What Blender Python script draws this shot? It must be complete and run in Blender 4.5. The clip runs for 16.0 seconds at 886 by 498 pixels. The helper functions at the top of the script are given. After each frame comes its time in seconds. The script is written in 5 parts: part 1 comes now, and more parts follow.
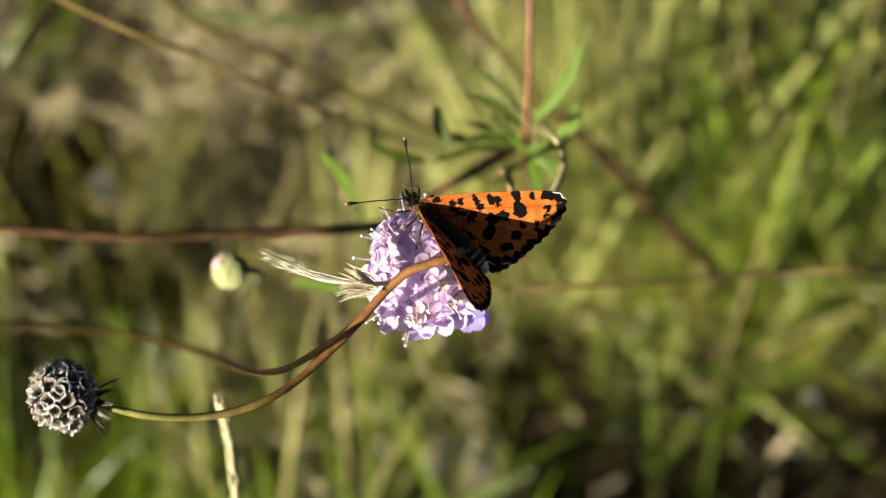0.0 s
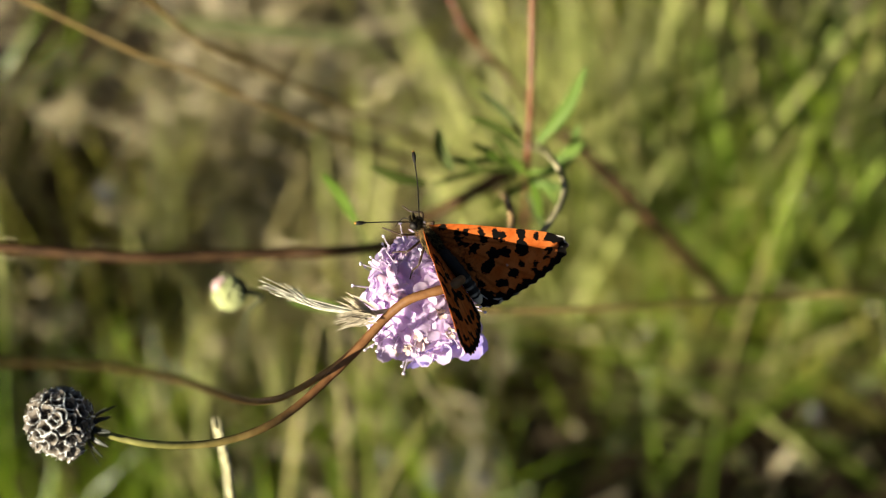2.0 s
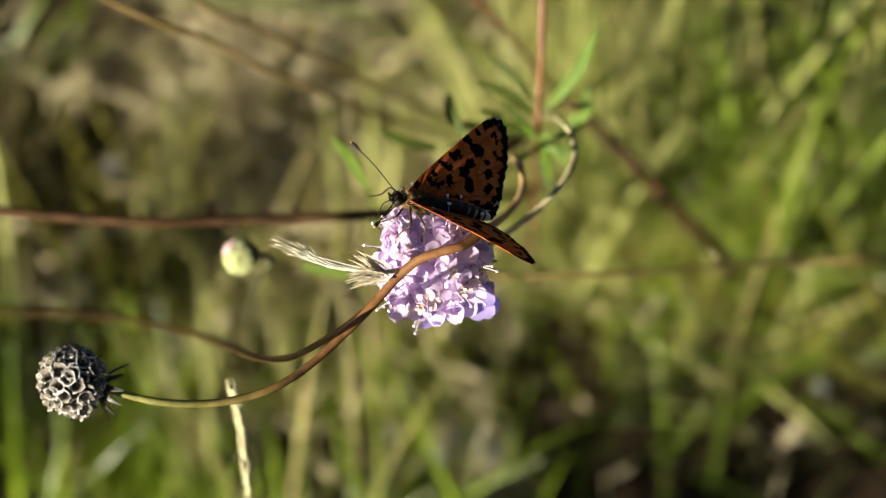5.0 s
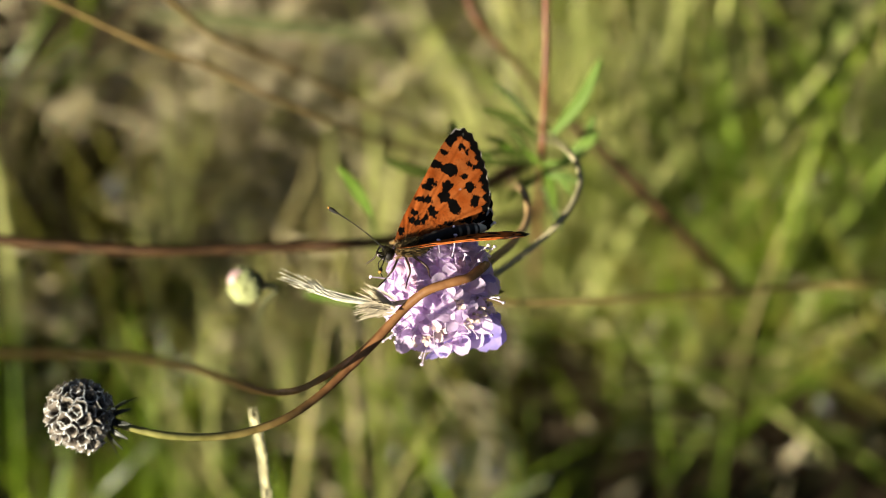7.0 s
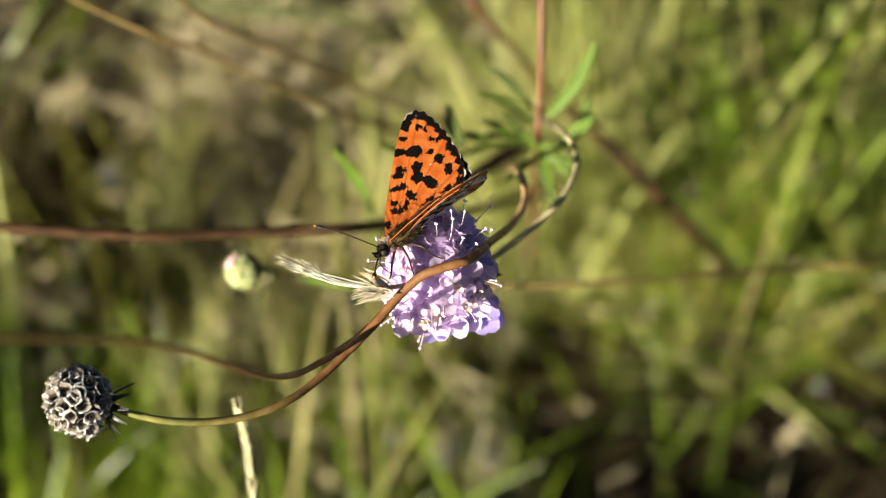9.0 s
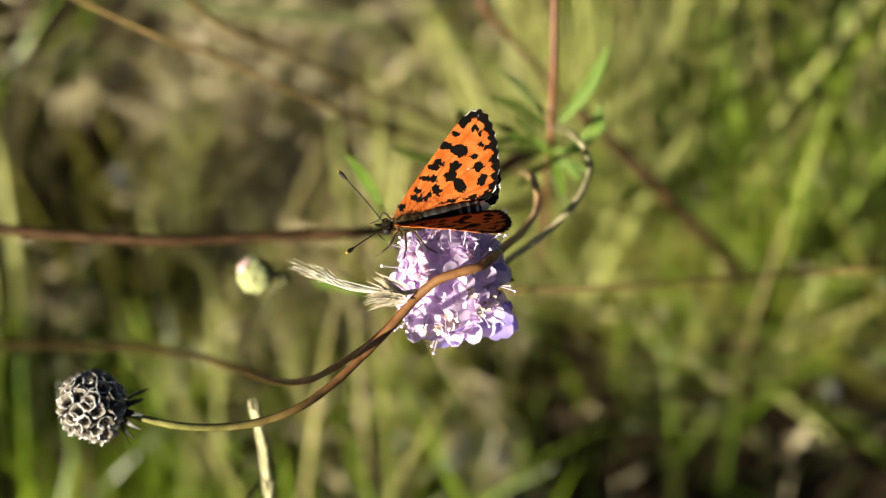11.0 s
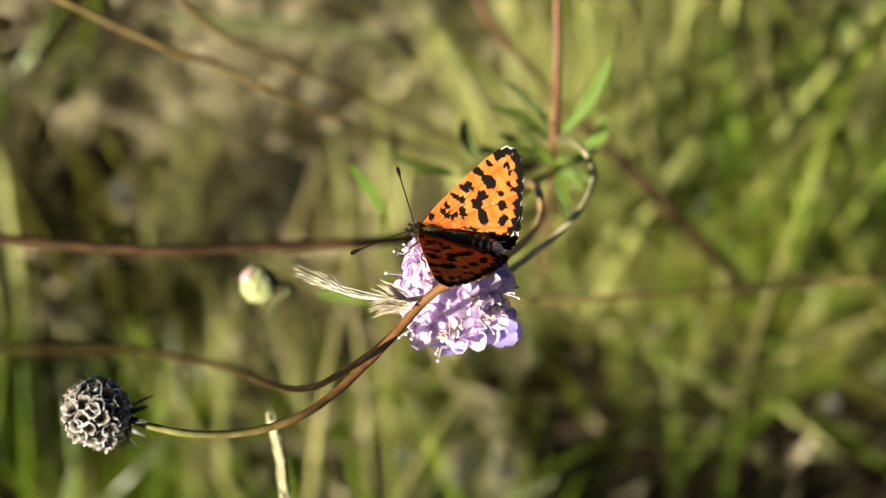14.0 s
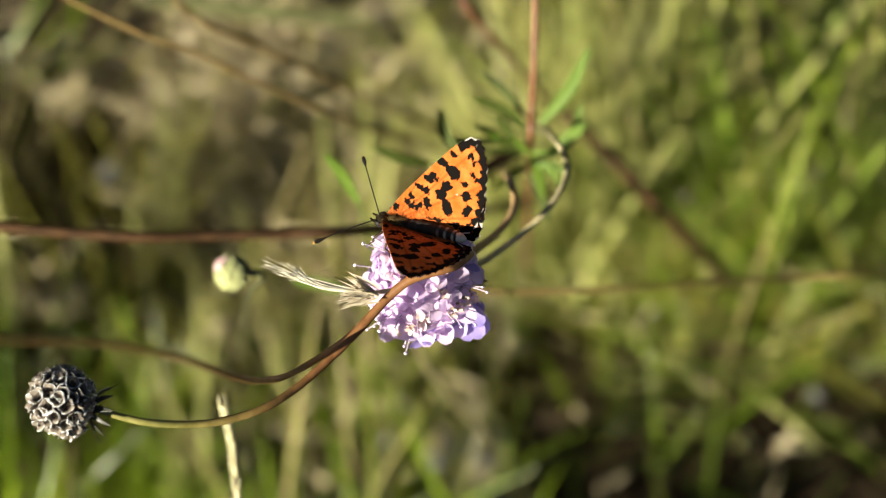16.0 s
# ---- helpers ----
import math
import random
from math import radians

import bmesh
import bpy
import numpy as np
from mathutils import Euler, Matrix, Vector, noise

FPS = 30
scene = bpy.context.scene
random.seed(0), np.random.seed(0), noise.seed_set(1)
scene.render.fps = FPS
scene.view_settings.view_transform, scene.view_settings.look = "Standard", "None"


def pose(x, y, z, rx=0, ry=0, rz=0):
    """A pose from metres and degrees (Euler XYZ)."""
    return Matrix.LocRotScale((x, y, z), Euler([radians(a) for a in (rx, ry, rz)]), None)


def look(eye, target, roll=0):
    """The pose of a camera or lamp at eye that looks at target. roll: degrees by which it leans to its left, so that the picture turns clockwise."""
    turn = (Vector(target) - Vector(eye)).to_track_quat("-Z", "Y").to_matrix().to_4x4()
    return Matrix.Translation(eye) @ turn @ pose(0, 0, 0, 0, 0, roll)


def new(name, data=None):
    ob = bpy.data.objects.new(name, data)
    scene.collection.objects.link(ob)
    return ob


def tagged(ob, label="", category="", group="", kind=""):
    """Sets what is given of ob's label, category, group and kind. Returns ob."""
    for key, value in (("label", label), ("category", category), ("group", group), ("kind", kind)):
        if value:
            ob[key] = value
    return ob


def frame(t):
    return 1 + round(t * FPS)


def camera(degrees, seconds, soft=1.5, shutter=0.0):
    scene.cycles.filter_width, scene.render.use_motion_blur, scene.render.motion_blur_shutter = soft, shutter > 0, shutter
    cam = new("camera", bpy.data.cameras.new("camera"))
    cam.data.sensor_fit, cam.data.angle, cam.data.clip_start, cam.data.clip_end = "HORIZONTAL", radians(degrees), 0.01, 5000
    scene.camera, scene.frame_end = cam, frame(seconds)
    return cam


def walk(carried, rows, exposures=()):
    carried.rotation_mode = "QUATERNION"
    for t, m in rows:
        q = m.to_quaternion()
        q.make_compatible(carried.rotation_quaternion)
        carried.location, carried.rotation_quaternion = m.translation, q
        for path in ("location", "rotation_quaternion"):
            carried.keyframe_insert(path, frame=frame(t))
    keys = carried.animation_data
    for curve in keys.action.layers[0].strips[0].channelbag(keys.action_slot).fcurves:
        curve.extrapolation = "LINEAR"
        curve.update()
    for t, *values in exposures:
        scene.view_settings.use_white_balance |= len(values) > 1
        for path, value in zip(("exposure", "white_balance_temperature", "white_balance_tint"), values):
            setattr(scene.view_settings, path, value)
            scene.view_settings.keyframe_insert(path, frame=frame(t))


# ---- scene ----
# Axes of the view: the flower head stands near HEART; places are given in millimetres
# right, up and behind it, along these axes.
PITCH = radians(72)
HEART = Vector((0, 0, 0.285))
DIST = 0.595
RIGHT = Vector((1, 0, 0))
UP = Vector((0, math.sin(PITCH), math.cos(PITCH)))
AHEAD = Vector((0, math.cos(PITCH), -math.sin(PITCH)))
MM = 0.001


def site(x, y, d):
    return HEART + (RIGHT * x + UP * y + AHEAD * d) * MM


def turned(x, y, z):
    """A direction given as right, up and towards the viewer."""
    return (RIGHT * x + UP * y - AHEAD * z).normalized()


# ---- camera ----
cam = camera(12, 16.0, soft=1.15)
cam.data.dof.use_dof = True
cam.data.dof.focus_distance = 0.586
cam.data.dof.aperture_fstop = 17.5
cam.data.dof.aperture_blades = 0
# seconds; millimetres to the right and up; degrees turned to the right and up
PATH = [
    (0.0, 2.12, -3.73, 0.0181, 0.2729),
    (0.5, -0.40, -3.95, 0.0358, 0.4282),
    (1.0, 0.86, -7.00, -0.0142, 0.3659),
    (1.5, 1.48, -2.79, -0.0631, 0.3722),
    (2.0, 3.99, 3.55, -0.1469, -0.0409),
    (2.5, 3.36, 0.88, -0.1486, -0.1443),
    (3.0, 3.24, -0.15, -0.1483, -0.1859),
    (3.5, 2.61, -1.03, -0.1168, 0.0180),
    (3.7, 2.42, -5.72, -0.1054, 0.1428),
    (6.0, 1.79, -1.00, -0.1381, -0.0466),
    (6.5, -0.67, -1.09, -0.0098, 0.0818),
    (7.0, 0.41, 1.95, -0.0463, -0.0135),
    (7.5, 1.13, 1.50, 0.0002, -0.0845),
    (8.0, -4.28, 0.70, 0.2025, 0.0430),
    (8.5, -3.11, 1.43, 0.1609, -0.0724),
    (9.0, -0.41, 1.58, 0.0649, -0.2033),
    (11.5, -3.26, 2.80, 0.0462, -0.2366),
    (12.0, -4.19, -0.42, 0.1770, -0.0855),
    (12.5, -2.70, 2.13, 0.0872, -0.1005),
    (13.0, -4.48, -1.49, 0.1611, 0.1106),
    (13.5, -1.43, -1.28, 0.0350, 0.0614),
    (14.0, -3.05, -0.24, 0.0793, 0.1447),
    (14.5, -0.89, 2.65, 0.0070, 0.0902),
    (15.0, -0.55, 4.04, -0.0454, -0.1482),
    (15.5, 2.85, 3.03, -0.1702, -0.3067),
    (16.0, 4.13, 2.63, -0.1907, -0.2255),
]


def eye_row(t, x, y, pan, tilt):
    eye = site(x, y, -DIST * 1000)
    aim = eye + (AHEAD + RIGHT * math.tan(radians(pan)) + UP * math.tan(radians(tilt))) * DIST
    return t, look(eye, aim)


# the picture brightens a little towards the middle of the clip
walk(cam, [eye_row(*r) for r in PATH], [(0.0, 1.53), (3.5, 1.51), (6.5, 1.56), (8.0, 1.63), (8.5, 1.67), (9.2, 1.65), (12.5, 1.61), (14.0, 1.62), (16.0, 1.58)])

# ---- light ----
SUN_WAY = turned(-0.74, -0.37, 0.57)
sky = bpy.data.worlds.new("sky")
scene.world = sky
sky.use_nodes = True
tex = sky.node_tree.nodes.new("ShaderNodeTexSky")
tex.sky_type, tex.sun_disc = "NISHITA", False
tex.sun_elevation = math.asin(SUN_WAY.z)
tex.sun_rotation = math.atan2(SUN_WAY.x, SUN_WAY.y)
sky.node_tree.links.new(tex.outputs[0], sky.node_tree.nodes["Background"].inputs[0])
sky.node_tree.nodes["Background"].inputs[1].default_value = 0.020
sun = new("sun", bpy.data.lights.new("sun", "SUN"))
sun.data.energy, sun.data.angle, sun.data.color = 5.0, radians(0.5), (1.0, 0.90, 0.70)
sun.matrix_world = look(SUN_WAY * 5, (0, 0, 0))


# ---- materials ----
class Mat:
    """A node material with a few short-hands."""

    def __init__(self, name, rough=0.6, spec=0.4):
        self.m = bpy.data.materials.new(name)
        self.m.use_nodes = True
        self.t = self.m.node_tree
        self.b = self.t.nodes["Principled BSDF"]
        self.b.inputs["Roughness"].default_value = rough
        self.b.inputs["Specular IOR Level"].default_value = spec
        self.end = self.t.nodes["Material Output"]

    def node(self, kind, **inputs):
        n = self.t.nodes.new("ShaderNode" + kind)
        for key, v in inputs.items():
            self.put(n.inputs[key.replace("_", " ")], v)
        return n

    def put(self, socket, v):
        if isinstance(v, bpy.types.NodeSocket):
            self.t.links.new(v, socket)
        else:
            socket.default_value = v

    def noise(self, scale, detail=3.0, where=None, stretch=None):
        c = where or self.t.nodes.new("ShaderNodeTexCoord").outputs["Object"]
        if stretch:
            mp = self.t.nodes.new("ShaderNodeMapping")
            mp.inputs["Scale"].default_value = stretch
            self.t.links.new(c, mp.inputs[0])
            c = mp.outputs[0]
        n = self.node("TexNoise", Scale=scale, Detail=detail, Vector=c)
        return n.outputs["Fac"]

    def ramp(self, fac, *stops):
        r = self.t.nodes.new("ShaderNodeValToRGB")
        self.t.links.new(fac, r.inputs[0])
        e = r.color_ramp.elements
        while len(e) < len(stops):
            e.new(0.5)
        for el, (p, c) in zip(e, stops):
            el.position, el.color = p, (*c, 1)
        return r.outputs[0]

    def mix(self, fac, a, b, how="MIX"):
        n = self.t.nodes.new("ShaderNodeMix")
        n.data_type, n.blend_type = "RGBA", how
        self.put(n.inputs[0], fac)
        for i, v in ((6, a), (7, b)):
            self.put(n.inputs[i], (*v, 1) if isinstance(v, tuple) and len(v) == 3 else v)
        return n.outputs[2]

    def maths(self, op, a, b=0.0, clamp=False):
        n = self.t.nodes.new("ShaderNodeMath")
        n.operation, n.use_clamp = op, clamp
        self.put(n.inputs[0], a), self.put(n.inputs[1], b)
        return n.outputs[0]

    def island(self):
        return self.t.nodes.new("ShaderNodeNewGeometry").outputs["Random Per Island"]

    def any_one(self):
        return self.t.nodes.new("ShaderNodeObjectInfo").outputs["Random"]

    def attr(self, name):
        n = self.t.nodes.new("ShaderNodeAttribute")
        n.attribute_name = name
        return n.outputs["Fac"]

    def colour(self, c):
        self.put(self.b.inputs["Base Color"], (*c, 1) if isinstance(c, tuple) else c)
        self.c = c
        return self

    def bump(self, height, strength=0.3, distance=0.0002):
        n = self.node("Bump", Strength=strength, Distance=distance, Height=height)
        self.t.links.new(n.outputs[0], self.b.inputs["Normal"])
        return self

    def thin(self, share, c=None):
        """Lets light through: a share of translucent light."""
        c = c or self.c
        n = self.t.nodes.new("ShaderNodeBsdfTranslucent")
        self.put(n.inputs[0], (*c, 1) if isinstance(c, tuple) else c)
        x = self.t.nodes.new("ShaderNodeMixShader")
        self.put(x.inputs[0], share)
        self.t.links.new(self.b.outputs[0], x.inputs[1])
        self.t.links.new(n.outputs[0], x.inputs[2])
        self.t.links.new(x.outputs[0], self.end.inputs[0])
        return self


def varied(name, a, b, scale=900, rough=0.6, spec=0.3, islands=True, thin=0.0, bump=0.2, stretch=None):
    k = Mat(name, rough, spec)
    f = k.noise(scale, 4, stretch=stretch)
    c = k.ramp(f, (0.3, a), (0.7, b))
    if islands:
        v = k.maths("MULTIPLY_ADD", k.island(), 1.0)
        k.t.nodes[-1].inputs[2].default_value = 0.45
        h = k.node("HueSaturation", Value=v, Color=c)
        c = h.outputs[0]
    k.colour(c)
    if bump:
        k.bump(f, bump)
    if thin:
        k.thin(thin)
    return k.m


M_GREEN = varied("green_blade", (0.085, 0.155, 0.008), (0.24, 0.335, 0.022), 45, 0.3, 0.5, thin=0.26)
M_OLIVE = varied("olive_blade", (0.17, 0.175, 0.022), (0.345, 0.33, 0.07), 45, 0.3, 0.5, thin=0.26)
M_STRAW = varied("straw_blade", (0.32, 0.28, 0.10), (0.52, 0.46, 0.22), 45, 0.4, 0.4, thin=0.2)
M_PALE = varied("pale_blade", (0.36, 0.39, 0.12), (0.60, 0.61, 0.24), 45, 0.28, 0.5, thin=0.35)
M_DEAD = varied("dead_leaf", (0.24, 0.20, 0.105), (0.68, 0.60, 0.41), 150, 0.8, 0.2)
# soil kept nearly black: the shade between the tufts is put into its colour
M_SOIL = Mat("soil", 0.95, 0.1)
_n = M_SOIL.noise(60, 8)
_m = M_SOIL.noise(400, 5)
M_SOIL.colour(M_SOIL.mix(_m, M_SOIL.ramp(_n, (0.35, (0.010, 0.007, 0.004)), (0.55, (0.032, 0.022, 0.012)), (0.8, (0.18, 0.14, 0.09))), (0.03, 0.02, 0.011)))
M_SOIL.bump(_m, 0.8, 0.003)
M_SOIL = M_SOIL.m
M_STONE = varied("stone", (0.22, 0.22, 0.23), (0.42, 0.42, 0.43), 200, 0.8, 0.3)
# grey of a blurred glint, put into a stone's colour
M_GLINT_STONE = varied("flint", (0.07, 0.07, 0.075), (0.13, 0.13, 0.14), 200, 0.5, 0.4)
M_STEM = varied("brown_stem", (0.20, 0.115, 0.033), (0.30, 0.18, 0.06), 500, 0.6, 0.25, islands=False)
M_TAN = varied("tan_stem", (0.11, 0.075, 0.022), (0.2, 0.135, 0.045), 300, 0.5, 0.4, islands=False)
M_DARK = varied("dark_stem", (0.03, 0.016, 0.007), (0.07, 0.036, 0.015), 300, 0.65, 0.15, islands=False)
M_RED = varied("red_stem", (0.11, 0.038, 0.02), (0.2, 0.085, 0.04), 300, 0.5, 0.4, islands=False)
M_GREYGREEN = varied("grey_green_stem", (0.19, 0.17, 0.09), (0.32, 0.29, 0.17), 300, 0.75, 0.1, islands=False)
M_STRAWSTEM = varied("straw_stem_skin", (0.2, 0.17, 0.08), (0.32, 0.28, 0.15), 300, 0.5, 0.4, islands=False)
M_NECK = varied("green_stem", (0.17, 0.15, 0.03), (0.30, 0.25, 0.07), 600, 0.5, 0.4, islands=False)
M_LEAF = varied("fresh_leaf", (0.13, 0.24, 0.02), (0.23, 0.37, 0.05), 200, 0.55, 0.25, thin=0.35)
M_FRESH = varied("fresh_blade", (0.12, 0.19, 0.02), (0.26, 0.34, 0.06), 45, 0.4, 0.3, thin=0.26)
M_LEAFD = varied("dull_leaf", (0.09, 0.14, 0.022), (0.17, 0.23, 0.045), 200, 0.6, 0.2, thin=0.5)
M_PALELEAF = varied("pale_leaf", (0.22, 0.25, 0.09), (0.36, 0.38, 0.17), 200, 0.5, 0.35, thin=0.3)
M_CREAM = varied("cream_awn", (0.44, 0.43, 0.31), (0.70, 0.68, 0.56), 800, 0.4, 0.5)
M_EAR = varied("ear_husk", (0.40, 0.37, 0.19), (0.58, 0.54, 0.33), 700, 0.55, 0.3)
M_BRACT = varied("dry_bract", (0.47, 0.41, 0.29), (0.68, 0.61, 0.48), 800, 0.5, 0.3, thin=0.3)
M_BUD = varied("bud_skin", (0.34, 0.38, 0.16), (0.46, 0.48, 0.24), 900, 0.7, 0.15, islands=False, thin=0.2)
M_BUDP = varied("bud_tip", (0.62, 0.40, 0.40), (0.70, 0.54, 0.50), 900, 0.7, 0.15, islands=False, thin=0.2)
M_CALYX = varied("calyx", (0.035, 0.04, 0.016), (0.08, 0.08, 0.035), 900, 0.6, 0.3)
M_CUP = varied("seed_cup_skin", (0.07, 0.06, 0.05), (0.24, 0.205, 0.165), 1200, 0.6, 0.3, thin=0.15)
M_RIM = varied("seed_cup_rim", (0.42, 0.44, 0.45), (0.68, 0.71, 0.73), 1200, 0.5, 0.3, thin=0.1)
M_PIT = varied("seed_pit", (0.015, 0.012, 0.010), (0.06, 0.045, 0.035), 1500, 0.7, 0.3)
M_BRISTLE = varied("black_bract", (0.012, 0.014, 0.012), (0.05, 0.06, 0.04), 900, 0.45, 0.4)


def petal_material(name, inner, outer):
    k = Mat(name, 0.5, 0.25)
    n = k.noise(1500, 3)
    c = k.mix(k.attr("tip"), inner, outer)
    c = k.mix(k.maths("MULTIPLY", n, 0.35), c, (0.84, 0.76, 0.88))
    h = k.node("HueSaturation", Value=k.maths("MULTIPLY_ADD", k.any_one(), 0.35), Color=c)
    k.t.nodes[-2].inputs[2].default_value = 0.8
    k.colour(h.outputs[0]).bump(k.noise(2500, 2), 0.25, 0.0001).thin(0.58)
    return k.m


M_PETAL = petal_material("lilac_petal", (0.80, 0.62, 0.82), (0.74, 0.60, 0.88))
M_RAY = petal_material("violet_petal", (0.46, 0.36, 0.72), (0.34, 0.28, 0.80))
M_FADED = varied("faded_petal", (0.50, 0.37, 0.32), (0.70, 0.60, 0.52), 900, 0.6, 0.2, thin=0.3)
M_ANTHER = varied("anther", (0.56, 0.46, 0.64), (0.74, 0.66, 0.80), 1500, 0.6, 0.15)
M_CENTRE = varied("flower_centre", (0.58, 0.38, 0.50), (0.74, 0.56, 0.70), 900, 0.6, 0.3, thin=0.4)

M_BLACK = Mat("insect_black", 0.6, 0.25).colour((0.012, 0.010, 0.009)).m
M_YELLOW = Mat("antenna_tip", 0.5, 0.4).colour((0.55, 0.28, 0.05)).m
M_FUZZ = Mat("thorax_hair", 0.9, 0.1)
M_FUZZ.colour(M_FUZZ.ramp(M_FUZZ.island(), (0.0, (0.004, 0.0035, 0.002)), (0.75, (0.018, 0.014, 0.006)), (1.0, (0.16, 0.105, 0.04))))
M_FUZZ = M_FUZZ.m
M_COLLAR = varied("collar_hair", (0.22, 0.12, 0.045), (0.42, 0.28, 0.13), 900, 0.8, 0.1)
M_BELLY = Mat("abdomen_rings", 0.7, 0.3)
_w = M_BELLY.attr("ring")
M_BELLY.colour(M_BELLY.mix(_w, (0.010, 0.008, 0.007), (0.64, 0.58, 0.45)))
M_BELLY = M_BELLY.m
M_LEG = Mat("insect_leg", 0.5, 0.4).colour((0.04, 0.022, 0.012)).m


def wing_material(name, ground, ground_2, ink, edge, rough):
    """Wing scales: a ground colour, and ink where the pattern field is above nought."""
    k = Mat(name, rough, 0.07)
    fine = k.noise(2600, 2)
    soft = k.noise(500, 3)
    veins = k.attr("vein")
    c = k.ramp(soft, (0.3, ground), (0.7, ground_2))
    c = k.mix(k.maths("MULTIPLY", veins, 0.85), c, tuple(v * 0.45 for v in ground))
    rag = k.maths("MULTIPLY", k.maths("SUBTRACT", fine, 0.5), 0.35)
    field = k.maths("ADD", k.attr("ink"), rag)
    f = k.maths("MULTIPLY_ADD", field, 9.0, True)
    k.t.nodes[-1].inputs[2].default_value = 0.5
    c = k.mix(f, c, ink)
    dust = k.maths("ADD", k.attr("dust"), k.maths("SUBTRACT", fine, 0.55))
    c = k.mix(k.maths("MULTIPLY", dust, 1.6, True), c, ink)
    lace = k.maths("MULTIPLY", k.maths("ADD", k.attr("lace"), k.maths("SUBTRACT", k.noise(900, 2), 0.72)), 6.0, True)
    c = k.mix(lace, c, edge)
    k.colour(c).bump(fine, 0.2, 0.00004).thin(0.17, k.mix(1.0, c, (1.0, 0.55, 0.25), "MULTIPLY"))
    return k.m


M_WING = wing_material("orange_wing", (0.46, 0.095, 0.013), (0.60, 0.175, 0.040), (0.004, 0.003, 0.0025), (0.50, 0.47, 0.43), 0.85)
M_UNDER = wing_material("cream_wing", (0.53, 0.46, 0.35), (0.70, 0.63, 0.51), (0.014, 0.011, 0.009), (0.80, 0.76, 0.70), 0.85)
M_UNDER_O = wing_material("pale_orange_wing", (0.42, 0.17, 0.045), (0.52, 0.25, 0.08), (0.014, 0.011, 0.009), (0.80, 0.76, 0.70), 0.85)


# ---- shaping helpers ----
def part(name, bm, material, parent=None, label="", smooth=True):
    me = bpy.data.meshes.new(name)
    bm.to_mesh(me)
    bm.free()
    for m in material if isinstance(material, (list, tuple)) else [material]:
        me.materials.append(m)
    if smooth:
        me.shade_smooth()
    ob = new(name, me)
    if parent:
        ob.parent = parent
    return tagged(ob, label) if label else ob


def holder(name, place, label, category, group=""):
    ob = new(name)
    ob.empty_display_size = 0.004
    ob.matrix_basis = Matrix.Translation(place)
    return tagged(ob, label, category, group)


def spline(points, steps=6):
    """A smooth line through the points."""
    p = [Vector(q) for q in points]
    p = [p[0] * 2 - p[1]] + p + [p[-1] * 2 - p[-2]]
    out = []
    for i in range(1, len(p) - 2):
        for j in range(steps):
            t = j / steps
            a, b, c, d = p[i - 1:i + 3]
            out.append(0.5 * (2 * b + (c - a) * t + (2 * a - 5 * b + 4 * c - d) * t ** 2 + (3 * b - a - 3 * c + d) * t ** 3))
    return out + [p[-2]]


def tube(bm, line, radius, sides=8, wobble=0.0):
    """A round stem along a line; radius is a number or a function of 0..1. Metres."""
    rings = []
    side = Vector((0.3, 0.5, 0.8))
    n = len(line)
    for i, p in enumerate(line):
        way = (line[min(i + 1, n - 1)] - line[max(i - 1, 0)]).normalized()
        side = (side - way * side.dot(way)).normalized()
        other = way.cross(side)
        r = radius(i / (n - 1)) if callable(radius) else radius
        r *= 1 + wobble * noise.noise(p * 900)
        rings.append([bm.verts.new(p + (side * math.cos(a) + other * math.sin(a)) * r) for a in (2 * math.pi * k / sides for k in range(sides))])
    for a, b in zip(rings, rings[1:]):
        for k in range(sides):
            bm.faces.new((a[k], a[(k + 1) % sides], b[(k + 1) % sides], b[k]))
    bm.faces.new(rings[0][::-1]), bm.faces.new(rings[-1])
    return bm


def ball(bm, centre, radii, turn=None, rough=0.0, segs=16):
    start = len(bm.verts)
    made = bmesh.ops.create_uvsphere(bm, u_segments=segs, v_segments=max(6, segs * 2 // 3), radius=1)["verts"]
    m = Matrix.Translation(centre) @ (turn.to_4x4() if turn else Matrix()) @ Matrix.Diagonal((*radii, 1))
    for v in made:
        v.co = m @ v.co
        if rough:
            v.co += (v.co - Vector(centre)) * rough * noise.noise(v.co * 2500)
    return made


def leaf(bm, line, width, normal, fold=0.25, thick=0.0):
    """A blade along a line: full width as a function of 0..1, folded along its middle; it has a thickness."""
    n = len(line)
    rows = []
    for i, p in enumerate(line):
        way = (line[min(i + 1, n - 1)] - line[max(i - 1, 0)]).normalized()
        side = way.cross(normal).normalized()
        up = side.cross(way)
        w = width(i / (n - 1)) / 2
        rows.append([bm.verts.new(p + side * w * s + up * abs(s) * w * fold) for s in (-1, -0.5, 0, 0.5, 1)])
    faces = []
    for a, b in zip(rows, rows[1:]):
        for k in range(4):
            faces.append(bm.faces.new((a[k], a[k + 1], b[k + 1], b[k])))
    if thick:
        under = [[bm.verts.new(v.co - normal.normalized() * thick) for v in r] for r in rows]
        for a, b in zip(under, under[1:]):
            for k in range(4):
                bm.faces.new((a[k + 1], a[k], b[k], b[k + 1]))
        for a, b, c, d in zip(rows, rows[1:], under, under[1:]):
            bm.faces.new((a[0], b[0], d[0], c[0]))
            bm.faces.new((b[4], a[4], c[4], d[4]))
    return bm


def frame_of(axis, hint=Vector((0.13, 0.2, 0.97))):
    """A turn whose z lies along axis."""
    z = Vector(axis).normalized()
    x = (hint - z * hint.dot(z)).normalized()
    return Matrix((x, z.cross(x), z)).transposed()


